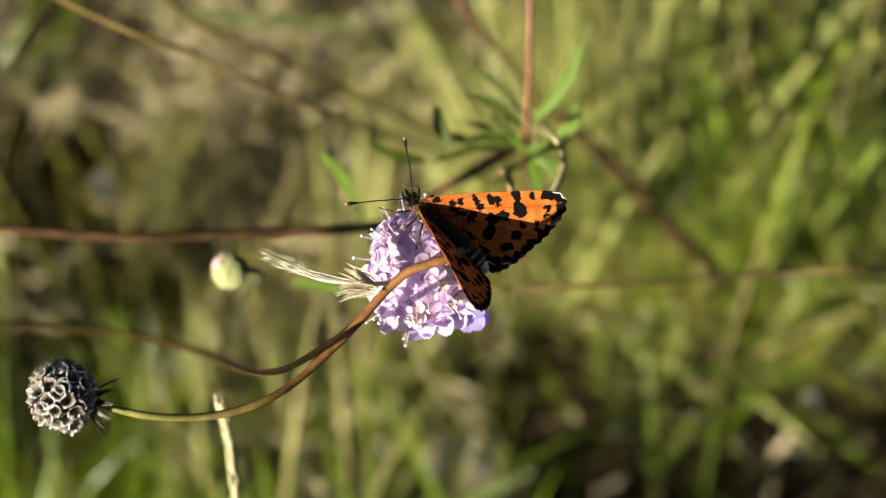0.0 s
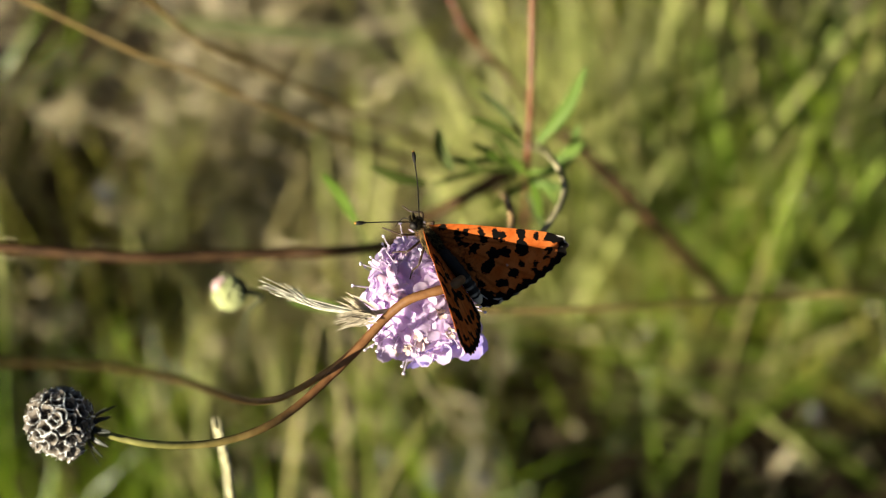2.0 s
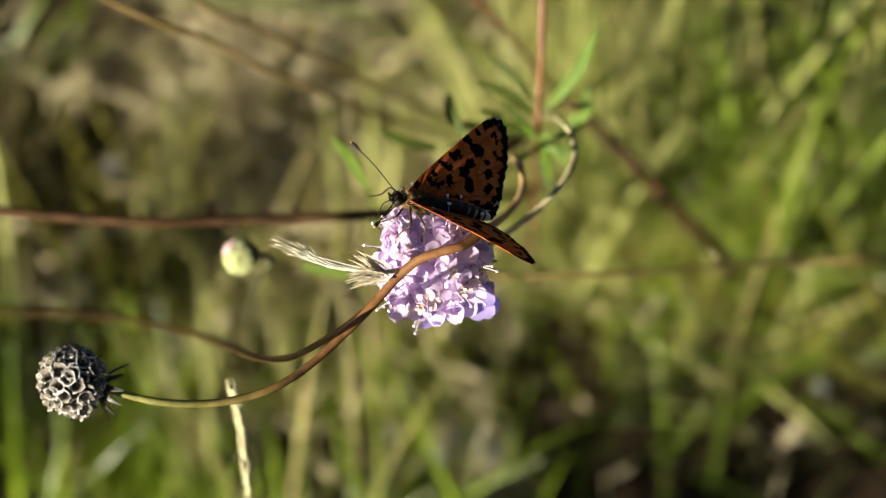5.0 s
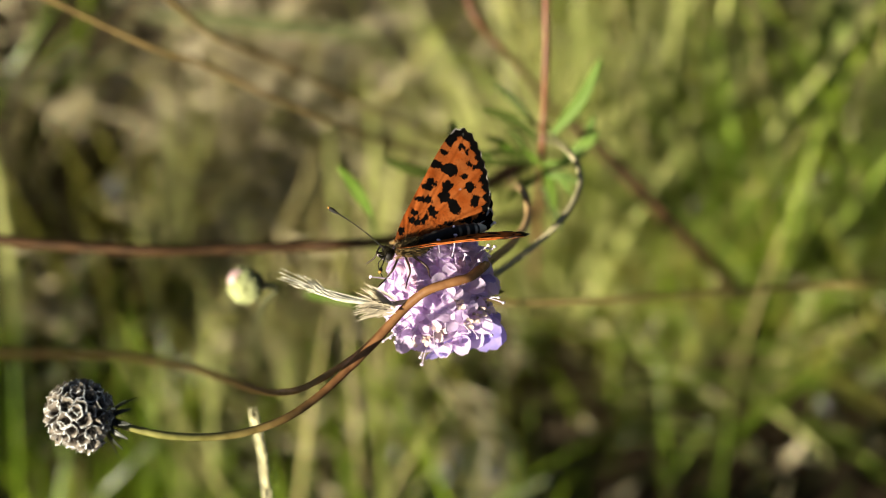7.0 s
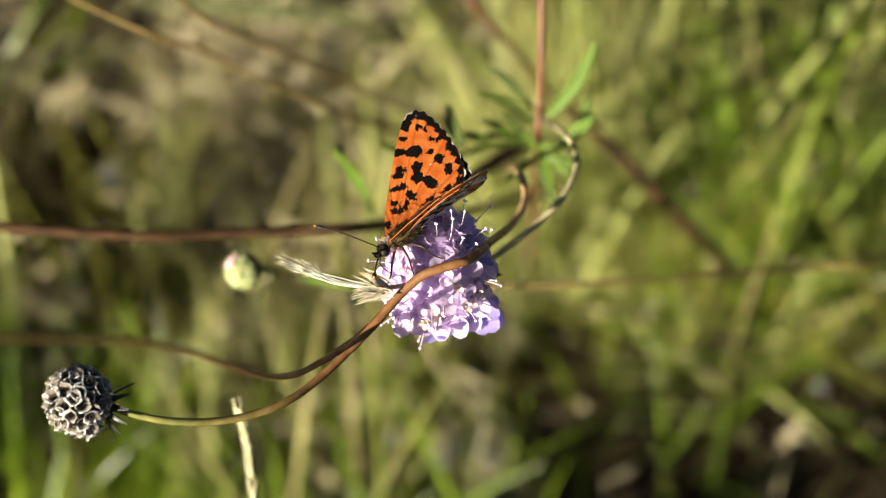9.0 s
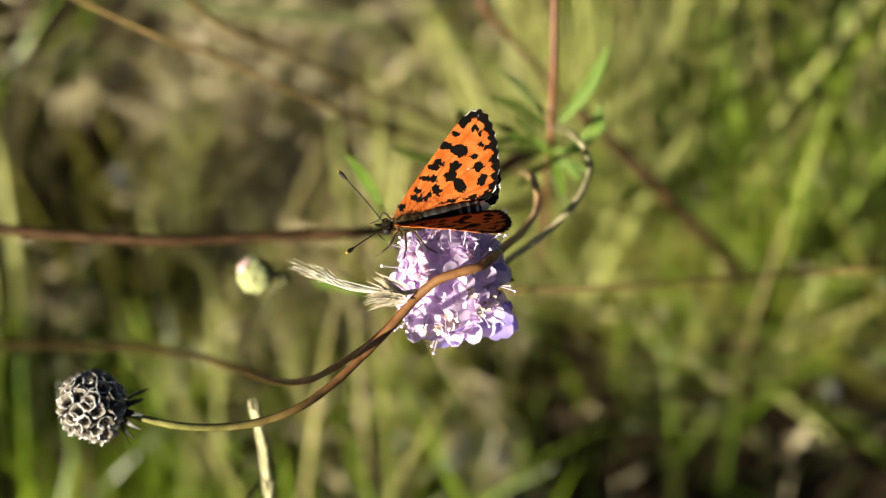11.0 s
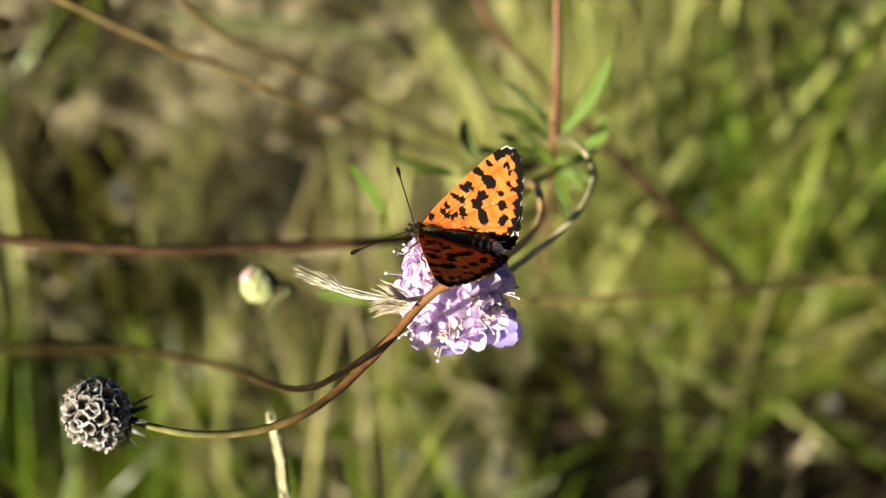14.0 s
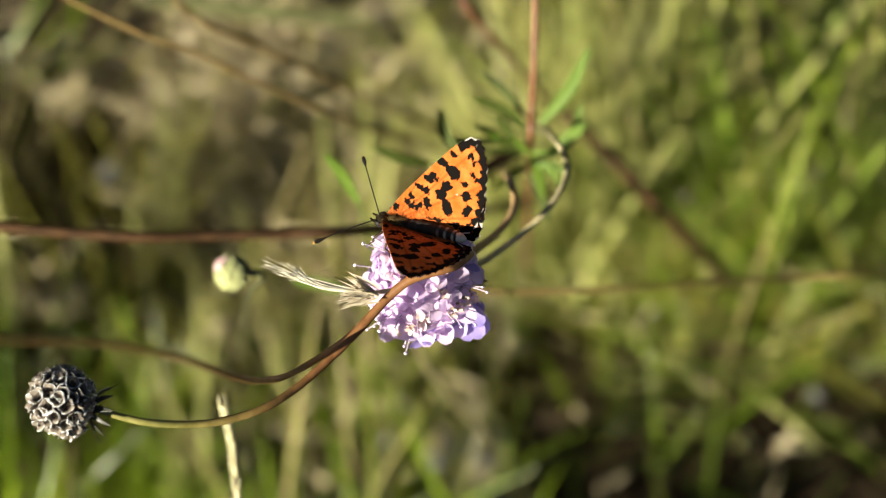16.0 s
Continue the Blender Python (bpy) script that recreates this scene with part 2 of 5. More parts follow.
# ---- ground ----
def build_ground():
    bm = bmesh.new()
    xs = [-60, -12, -3, -1, -0.5, -0.3] + [-0.2 + 0.004 * i for i in range(101)] + [0.3, 0.5, 1, 3, 12, 60]
    ys = [-60, -12, -3, -1, -0.4, -0.15] + [-0.06 + 0.004 * i for i in range(96)] + [0.5, 0.8, 1.5, 4, 12, 60]
    grid = []
    for y in ys:
        row = []
        for x in xs:
            near = max(0.0, 1 - max(abs(x) - 0.2, abs(y - 0.11) - 0.18, 0) * 4)
            h = near * (0.006 * noise.noise(Vector((x * 25, y * 25, 1))) + 0.0025 * noise.noise(Vector((x * 120, y * 120, 5))))
            dip = math.hypot((x - HOLE[0]) / 0.010, (y - HOLE[1]) / 0.014)
            h -= 0.05 * max(0, 1 - dip) ** 0.5
            row.append(bm.verts.new((x, y, h)))
        grid.append(row)
    for a, b in zip(grid, grid[1:]):
        for i in range(len(xs) - 1):
            bm.faces.new((a[i], a[i + 1], b[i + 1], b[i]))
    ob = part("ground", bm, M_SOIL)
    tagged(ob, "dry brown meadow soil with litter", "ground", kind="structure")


HOLE = (-0.068, 0.109)
build_ground()


# ---- background herbage ----
def blade_line(base, azimuth, lean, bend, length, n=7):
    """A grass blade's middle line: it rises from its base and arches over."""
    p = Vector(base)
    line = [p.copy()]
    for i in range(n - 1):
        a = lean + bend * (i / (n - 1)) ** 1.5
        p = p + Vector((math.cos(azimuth) * math.sin(a), math.sin(azimuth) * math.sin(a), math.cos(a))) * (length / (n - 1))
        line.append(p)
    return line


def ribbon(verts, faces, line, width, twist):
    n = len(line)
    k = len(verts)
    for i, p in enumerate(line):
        way = (line[min(i + 1, n - 1)] - line[max(i - 1, 0)]).normalized()
        side = way.cross(Vector((math.cos(twist), math.sin(twist), 0.35))).normalized()
        up = side.cross(way)
        s = i / (n - 1)
        w = width * min(1, 0.5 + 2.5 * s) * min(1.0, 2.2 * (1 - s) + 0.06) / 2
        verts += [p - side * w, p + up * w * 0.35, p + side * w]
    for i in range(n - 1):
        a = k + 3 * i
        faces += [(a, a + 1, a + 4, a + 3), (a + 1, a + 2, a + 5, a + 4)]


# how many blades, and how broad
THICK, FINE = 1.5, 0.66


def herbage(name, label, material, clumps, seed):
    """clumps: x, y, spread, count, length, width, lean, bend, azimuth (None: all round), fan."""
    rnd = random.Random(seed)
    verts, faces = [], []
    for x, y, spread, count, length, width, lean, bend, azimuth, fan in clumps:
        for _ in range(round(count * THICK)):
            a = rnd.uniform(0, 2 * math.pi) if azimuth is None else rnd.gauss(azimuth, fan)
            base = (x + rnd.gauss(0, spread), y + rnd.gauss(0, spread), -0.002)
            line = blade_line(base, a, abs(rnd.gauss(lean, 0.22)), abs(rnd.gauss(bend, 0.4)), length * rnd.uniform(0.45, 1.35))
            ribbon(verts, faces, line, width * FINE * rnd.uniform(0.5, 1.4), rnd.uniform(0, 6.28))
    me = bpy.data.meshes.new(name)
    me.from_pydata(verts, [], faces)
    me.materials.append(material)
    me.shade_smooth()
    ob = new(name, me)
    tagged(ob, label, "grass", kind="stuff")


def at_ground(x, y):
    """Ground place of a spot seen x, y millimetres right of and above the view's middle, at the ground's distance."""
    return x * 0.001, 0.093 + y * 0.001 / math.sin(PITCH)


def tuft(x, y, spread, count, length, width, lean, bend, azimuth=None, fan=0.4):
    return [(*at_ground(x, y), spread, count, length, width, lean, bend, azimuth, fan)]


# bare spots between the tufts: x, y, radius in millimetres, as for at_ground
BARE = [(-69, 14, 10), (-92, 30, 9), (-63, 42, 10), (-90, 8, 9), (-78, -22, 8), (-80, 34, 8), (58, 40, 8), (77, 24, 5), (38, 38, 6), (47, 30, 5), (66, 26, 4), (88, 36, 5), (72, -28, 9), (88, -44, 9), (16, -16, 8), (27, -24, 7), (17, -30, 10), (80, -36, 13), (60, -46, 8), (30, -48, 10), (8, -44, 7), (30, -46, 8), (-45, -48, 5), (44, -12, 4)]


def scatter(seed, count, zone, spread, n, length, width, lean, bend, azimuth=None, fan=0.55, gap=-0.03):
    """Clumps strewn over a zone (x0, y0, x1, y1), millimetres as for at_ground."""
    rnd = random.Random(seed)
    out = []
    for _ in range(count):
        x, y = rnd.uniform(zone[0], zone[2]), rnd.uniform(zone[1], zone[3])
        if any(abs(x - gx) < gr and -6 < gy - y < 26 for gx, gy, gr in BARE):
            continue
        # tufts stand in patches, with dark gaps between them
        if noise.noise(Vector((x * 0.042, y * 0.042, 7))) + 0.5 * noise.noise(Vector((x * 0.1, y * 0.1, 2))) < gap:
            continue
        if -260 < x < -46 and -38 < y < 60 and rnd.random() < 0.88:
            continue
        x, y = at_ground(x, y)
        if width > 0.0025 and abs(x) < 0.15 and abs(y - 0.09) < 0.16:
            continue
        out.append((x, y, spread, n, length * rnd.uniform(0.7, 1.3), width, lean, bend, azimuth, fan))
    return out


BACK = math.pi / 2
SLASH, BACKSLASH = math.pi * 0.36, math.pi * 0.66
# the far meadow round the spot
FAR = (-600, -500, 600, 700)
herbage("green_grass", "fresh green grass blades in tufts", M_GREEN,
        scatter(1, 15, (30, -70, 105, 10), 0.009, 11, 0.06, 0.0012, 0.5, 0.5, SLASH, 0.7)
        + scatter(71, 39, (20, -45, 105, 40), 0.008, 9, 0.050, 0.0009, 0.7, 0.35, BACK, 1.0)
        + scatter(41, 26, (-105, -95, -45, -40), 0.008, 10, 0.05, 0.0014, 0.45, 0.4, BACK, 0.5)
        + scatter(2, 13, (-55, -105, 20, -30), 0.008, 9, 0.04, 0.0012, 0.5, 0.5, BACK, 0.6)
        + tuft(-103, 24, 0.006, 5, 0.05, 0.0014, 0.6, 0.4, SLASH, 0.4) + tuft(-88, 22, 0.005, 3, 0.05, 0.0016, 0.8, 0.3, SLASH, 0.3)
        + scatter(43, 8, (5, 15, 40, 55), 0.007, 8, 0.05, 0.0014, 0.6, 0.5)
        + scatter(3, 60, FAR, 0.02, 12, 0.06, 0.003, 0.4, 0.9), 1)
# added outside the view: its shadows darken the left third and the lower right
herbage("high_grass", "unseen high green grass added to shade the left and lower right", M_GREEN,
        scatter(95, 40, (-250, -95, -152, 40), 0.010, 16, 0.08, 0.0030, 0.3, 0.5, gap=-1)
        + scatter(96, 20, (-40, -130, 15, -84), 0.008, 12, 0.06, 0.0024, 0.3, 0.5, gap=-1), 34)
herbage("bright_grass", "bright fresh green grass tufts", M_FRESH,
        tuft(60, -12, 0.004, 26, 0.085, 0.0019, 0.5, 0.4, BACK, 0.8) + tuft(68, -8, 0.004, 26, 0.085, 0.0019, 0.5, 0.4, BACK, 0.8)
        + tuft(88, -22, 0.005, 18, 0.07, 0.0019, 0.6, 0.4, None) + tuft(82, -36, 0.004, 6, 0.05, 0.0017, 0.6, 0.4, None)
        + tuft(54, 2, 0.005, 12, 0.07, 0.0014, 0.4, 0.4, BACKSLASH, 0.4) + tuft(76, 2, 0.006, 14, 0.07, 0.0014, 0.5, 0.4, SLASH, 0.4)
        + tuft(56, -50, 0.006, 5, 0.045, 0.0015, 0.6, 0.4, None), 6)
herbage("olive_grass", "yellowing olive grass blades in tufts", M_OLIVE,
        scatter(4, 15, (-80, -105, 20, -34), 0.009, 9, 0.045, 0.0012, 0.45, 0.45, BACK, 0.5)
        + scatter(5, 27, (24, -40, 105, 50), 0.008, 9, 0.075, 0.0012, 0.5, 0.3, BACK, 0.8)
        + scatter(81, 11, (-95, -25, 5, 45), 0.012, 5, 0.05, 0.0010, 0.6, 0.3, BACK, 0.7)
        + tuft(-86, -12, 0.009, 12, 0.045, 0.0011, 0.6, 0.3, BACK, 0.7) + tuft(-70, -22, 0.009, 12, 0.045, 0.0011, 0.6, 0.3, BACK, 0.7) + tuft(-58, -10, 0.008, 10, 0.045, 0.0011, 0.6, 0.3, BACK, 0.7)
        + scatter(6, 13, (0, -62, 45, -34), 0.006, 8, 0.06, 0.0011, 0.8, 0.3, BACKSLASH + 0.15, 0.3)
        + scatter(72, 50, (5, -48, 105, 50), 0.008, 8, 0.050, 0.0009, 0.7, 0.35, BACK, 1.0)
        + scatter(7, 60, FAR, 0.02, 12, 0.06, 0.003, 0.4, 0.9), 12)
herbage("dry_grass", "dry straw-coloured grass blades and stalks", M_STRAW,
        scatter(83, 9, (-85, -100, -10, -35), 0.008, 6, 0.04, 0.0012, 0.5, 0.4, BACK, 0.6)
        + scatter(9, 27, (-60, -40, 20, 55), 0.010, 6, 0.04, 0.0010, 0.7, 0.4, BACK, 0.9)
        + scatter(73, 62, (5, -60, 105, 50), 0.008, 6, 0.050, 0.0009, 0.7, 0.35, BACK, 1.0)
        + scatter(29, 13, (45, 0, 105, 55), 0.008, 5, 0.09, 0.0012, 0.5, 0.3, SLASH, 0.5)
        + scatter(30, 8, (5, -5, 70, 50), 0.008, 4, 0.09, 0.0010, 0.6, 0.3, BACKSLASH, 0.25)
        + scatter(10, 60, FAR, 0.02, 10, 0.06, 0.003, 0.5, 0.9), 3)
herbage("withered_grass", "withered beige grass and leaf blades over the litter", M_DEAD,
        scatter(90, 95, (-52, -10, 8, 50), 0.008, 9, 0.030, 0.0022, 0.8, 0.5, gap=-0.3)
        + scatter(93, 16, (-108, -8, -46, 55), 0.008, 8, 0.030, 0.0024, 0.8, 0.5, gap=-0.5)
        + scatter(94, 40, (34, 4, 105, 55), 0.006, 7, 0.040, 0.0018, 0.7, 0.4, gap=-0.5)
        + scatter(92, 16, (30, -50, 100, 45), 0.006, 8, 0.030, 0.0011, 0.8, 0.5), 21)
herbage("pale_grass", "pale green grass blades", M_PALE,
        tuft(-93, -48, 0.0026, 15, 0.10, 0.0034, 0.35, 0.2, BACK + 0.1, 0.15)
        + tuft(-56, -14, 0.0025, 4, 0.06, 0.0020, 0.4, 0.2, BACK, 0.15) + tuft(-52, 6, 0.003, 5, 0.06, 0.001, 0.4, 0.3, BACK, 0.3)
        + tuft(-16, -10, 0.003, 7, 0.06, 0.0020, 0.4, 0.2, BACK, 0.2) + tuft(-31, -42, 0.004, 8, 0.06, 0.0015, 0.4, 0.3, BACK, 0.3)
        + tuft(22, -14, 0.003, 60, 0.07, 0.0013, 0.55, 0.2, BACKSLASH, 0.25) + tuft(27, -10, 0.004, 90, 0.08, 0.0013, 0.55, 0.3, BACK, 0.4)
        + tuft(31, -8, 0.005, 90, 0.065, 0.0012, 0.55, 0.3, BACK, 0.5) + tuft(27, -4, 0.005, 60, 0.055, 0.0012, 0.6, 0.3, BACK, 0.5) + tuft(38, -4, 0.005, 14, 0.06, 0.0012, 0.6, 0.3, BACK, 0.5)
        + tuft(-48, -60, 0.004, 8, 0.06, 0.0015, 0.4, 0.3, BACK, 0.3)
        + tuft(48, -26, 0.007, 22, 0.035, 0.0010, 0.8, 0.5) + tuft(58, -32, 0.007, 14, 0.035, 0.0010, 0.8, 0.5)
        + tuft(47, 8, 0.004, 8, 0.10, 0.0015, 0.42, 0.15, BACK, 0.18) + tuft(54, 14, 0.004, 6, 0.10, 0.0014, 0.42, 0.15, BACK - 0.1, 0.2)
        + scatter(22, 18, (40, 5, 105, 50), 0.008, 7, 0.11, 0.0012, 0.42, 0.12, SLASH, 0.45)
        + scatter(74, 27, (20, -45, 105, 50), 0.008, 6, 0.050, 0.0009, 0.7, 0.35, BACK, 1.0), 4)
herbage("tall_grass", "tall thin pale grass stalks standing in the meadow", M_STRAW,
        tuft(80, 18, 0.004, 4, 0.16, 0.0008, 0.36, 0.1, SLASH, 0.1) + tuft(84, 10, 0.004, 4, 0.16, 0.0008, 0.36, 0.1, SLASH + 0.2, 0.2)
        + tuft(70, 8, 0.006, 5, 0.14, 0.0008, 0.35, 0.15, BACKSLASH, 0.2) + tuft(-60, -20, 0.01, 4, 0.13, 0.0003, 0.4, 0.3, BACKSLASH, 0.4)
        + tuft(-95, 5, 0.006, 4, 0.15, 0.0004, 0.42, 0.35, SLASH, 0.25) + tuft(-20, -70, 0.01, 6, 0.13, 0.0007, 0.35, 0.25, BACK, 0.4)
        + scatter(97, 12, (34, -60, 105, 45), 0.008, 3, 0.15, 0.0005, 0.35, 0.25, BACK, 1.0, gap=-1)
        + scatter(98, 12, (-46, -75, 10, -20), 0.008, 3, 0.075, 0.0006, 0.4, 0.25, BACK, 0.8, gap=-1), 17)
herbage("slender_grass", "slender green grass blades standing above the meadow", M_GREEN,
        scatter(99, 22, (34, -70, 105, 40), 0.008, 3, 0.14, 0.0009, 0.35, 0.3, BACK, 1.0, gap=-1)
        + scatter(100, 14, (-46, -90, 10, -30), 0.008, 3, 0.07, 0.0008, 0.4, 0.3, BACK, 0.8, gap=-1), 16)
herbage("meadow_grass", "yellow-green meadow grass in scattered tufts", M_OLIVE,
        [c for c in scatter(61, 1500, (-4000, -4000, 4000, 4000), 0.05, 9, 0.13, 0.006, 0.4, 0.7) if max(abs(c[0]), abs(c[1] - 0.1)) > 0.6], 8)


# ---- litter and stones ----
def build_litter():
    rnd = random.Random(5)
    verts, faces = [], []
    for i in range(9000):
        x, y = rnd.gauss(-0.028, 0.032), rnd.gauss(0.125, 0.032)
        if i > 5200:
            x, y = rnd.uniform(-0.11, 0.11), rnd.uniform(0.02, 0.17)
        if math.hypot((x - HOLE[0]) / 0.008, (y - HOLE[1]) / 0.012) < 1:
            continue
        patch = noise.noise(Vector((x * 55, y * 55, 3)))
        if patch < -0.28 and rnd.random() < 0.8 or x < -0.046 and (patch < 0.1 or rnd.random() < 0.6) or x > 0.015 and rnd.random() < 0.93:
            continue
        a, l, w = rnd.uniform(0, 6.28), rnd.uniform(0.003, 0.011), rnd.uniform(0.0006, 0.0034)
        tilt = rnd.gauss(0.1, 0.3)
        p = Vector((x, y, rnd.uniform(0.002, 0.008)))
        way = Vector((math.cos(a) * math.cos(tilt), math.sin(a) * math.cos(tilt), math.sin(tilt)))
        line = [p + way * l * s + Vector((0, 0, 1)) * 0.25 * l * s * (1 - s) for s in (0, 0.25, 0.5, 0.75, 1)]
        ribbon(verts, faces, line, w, rnd.uniform(0, 6.28))
    me = bpy.data.meshes.new("leaf_litter")
    me.from_pydata(verts, [], faces)
    me.materials.append(M_DEAD)
    tagged(new("leaf_litter", me), "dry brown leaf and straw litter on soil", "litter", kind="stuff")


build_litter()


def stone(x, y, r, seed, material=M_STONE):
    bm = bmesh.new()
    made = bmesh.ops.create_icosphere(bm, subdivisions=3, radius=1)["verts"]
    for v in made:
        v.co *= 1 + 0.35 * noise.noise(v.co * 1.3 + Vector((seed, 0, 0))) + 0.08 * noise.noise(v.co * 5)
        v.co = Vector((v.co.x * r, v.co.y * r * 0.8, v.co.z * r * 0.6))
    gx, gy = at_ground(x, y)
    ob = part("stone", bm, material)
    ob.location = (gx, gy, r * 0.2)
    tagged(ob, "small grey stone lying on dry soil", "stone", "stones on the soil")


stone(5, -46, 0.010, 1)
stone(58, 38, 0.009, 2)
stone(60, 29, 0.008, 3)
stone(75, 32, 0.005, 7)
stone(39, 38, 0.009, 8)
stone(48, 42, 0.007, 11)
# added in the hole as a stand-in for a blurred grey glint
stone(-69, 15, 0.0035, 6, M_GLINT_STONE)
stone(80, -32, 0.0035, 9)


# ---- stems and leaves between the flower and the ground ----
def stem_thing(name, label, points, radius, material, category="stem", sides=8):
    """A single bare stem as a thing of its own; its origin lies at its first point."""
    line = spline([site(*p) for p in points])
    base = holder(name, line[0], label, category)
    bm = tube(bmesh.new(), [p - line[0] for p in line], radius, sides, 0.12)
    part("stalk", bm, material, base)
    return base


def blade_part(name, parent, a, b, width, material, sag=(0, 0, 0), label=""):
    """A lance-shaped leaf from a to b (millimetres), bowed by sag."""
    o = parent.matrix_basis.translation
    pa, pb = site(*a) - o, site(*b) - o
    mid = (pa + pb) / 2 + (RIGHT * sag[0] + UP * sag[1] + AHEAD * sag[2]) * MM
    line = spline([pa, mid, pb], 6)
    bm = leaf(bmesh.new(), line, lambda s: 0.85 * width * MM * (0.25 + 1.5 * math.sin(math.pi * min(1, s * 0.9 + 0.08)) ** 0.8) / 1.75, -AHEAD - UP * 0.3 - RIGHT * 0.3, 0.3, 0.00015)
    return part(name, bm, material, parent, label)


# two long arching tan stems
stem_thing("arching_stem", "long thin arching tan grass stem", [(-95.3, 56.7, 76.6), (-79.3, 49.3, 78.8), (-63.3, 41.7, 81.1), (-47.3, 34.3, 85.8), (-39.4, 31.8, 90.5), (-28.7, 26.9, 97.7), (-13.3, 20.9, 115.0), (-0.1, 17.9, 158.2), (15.5, 12.8, 247.8)], 0.44 * MM, M_TAN)
stem_thing("arching_stem", "long thin arching tan grass stem", [(-63.3, 57.6, 81.1), (-54.2, 50.0, 85.8), (-45.1, 42.5, 92.9), (-38.1, 36.9, 100.1), (-30.2, 33.9, 110.0), (-19.3, 29.1, 125.3), (-11.0, 25.8, 146.9), (1.9, 21.6, 203.7), (16.1, 17.1, 285.2)], 0.5 * MM, M_TAN)
# dark stem lying level behind the bud
stem_thing("bare_twig", "dark brown bare stem, nearly level", [(-88.1, 5.0, 76.6), (-73.6, 3.6, 76.6), (-68.2, 2.8, 76.6), (-54.7, 1.8, 76.6), (-45.7, 1.4, 76.6), (-36.9, 1.7, 78.8), (-23.4, 2.2, 81.1), (-12.6, 2.8, 85.8), (3.9, 5.2, 130.6), (25.2, 11.8, 273.6)], 0.85 * MM, M_DARK)
# wavy brown stem in front of the meadow, which runs back under the flower
stem_thing("wavy_stem", "wavy brown dry flower stem", [(-63.7, -9.5, -124.9), (-52.6, -10.1, -111.7), (-49.1, -10.2, -107.9), (-43.2, -10.5, -100.1), (-38.5, -10.9, -93.4), (-34.8, -11.6, -87.7), (-31.2, -12.6, -80.5), (-28.1, -13.8, -73.9), (-25.5, -15.7, -55.4), (-23.3, -17.1, -38.3), (-21.5, -17.8, -19.0), (-19.0, -17.3, -13.0), (-14.5, -14.7, -9.0), (-10.7, -11.9, -3.0), (-5.7, -6.8, 5.4), (-1.3, -4.8, 18.4), (2.9, -5.0, 81.1), (9.1, -5.9, 293.1)], lambda s: (0.37 + 0.18 * s) * MM, M_STEM)
# thin level straw stem
stem_thing("straw_stem", "thin level straw-coloured stem", [(-5.4, -6.4, 92.9), (10.3, -6.9, 92.9), (27.0, -6.5, 95.3), (46.1, -5.2, 105.0), (61.0, -4.3, 115.0), (78.1, -3.9, 125.3), (102.5, -5.2, 220.1), (118.6, -8.9, 293.1)], 0.42 * MM, M_TAN)
# slanting straw stem below the flower
stem_thing("slanting_stem", "slanting pale straw stem", [(-3.6, -15.2, 158.2), (-1.1, -21.7, 175.7), (4.1, -29.0, 194.1), (9.6, -35.8, 220.1), (14.5, -44.0, 255.0), (19.8, -56.5, 293.1)], 0.6 * MM, M_STRAWSTEM)
# dark twig
stem_thing("dark_twig", "short dark dead twig", [(14.0, 17.0, 125.3), (10.6, 14.7, 122.7), (6.8, 12.4, 120.1), (2.9, 10.3, 120.1), (-4.1, 7.0, 158.2), (-11.7, 2.7, 255.0)], lambda s: (1.35 - 0.7 * s) * MM, M_DARK)
# dark stem among the green grass
stem_thing("dark_stalk", "dark shaded dead stalk among green grass", [(23.5, 25.3, 187.9), (31.5, 18.0, 191.0), (39.0, 10.7, 194.1), (48.0, 1.8, 203.7), (54.8, -4.1, 226.8), (62.8, -9.4, 277.4)], 1.25 * MM, M_DARK)


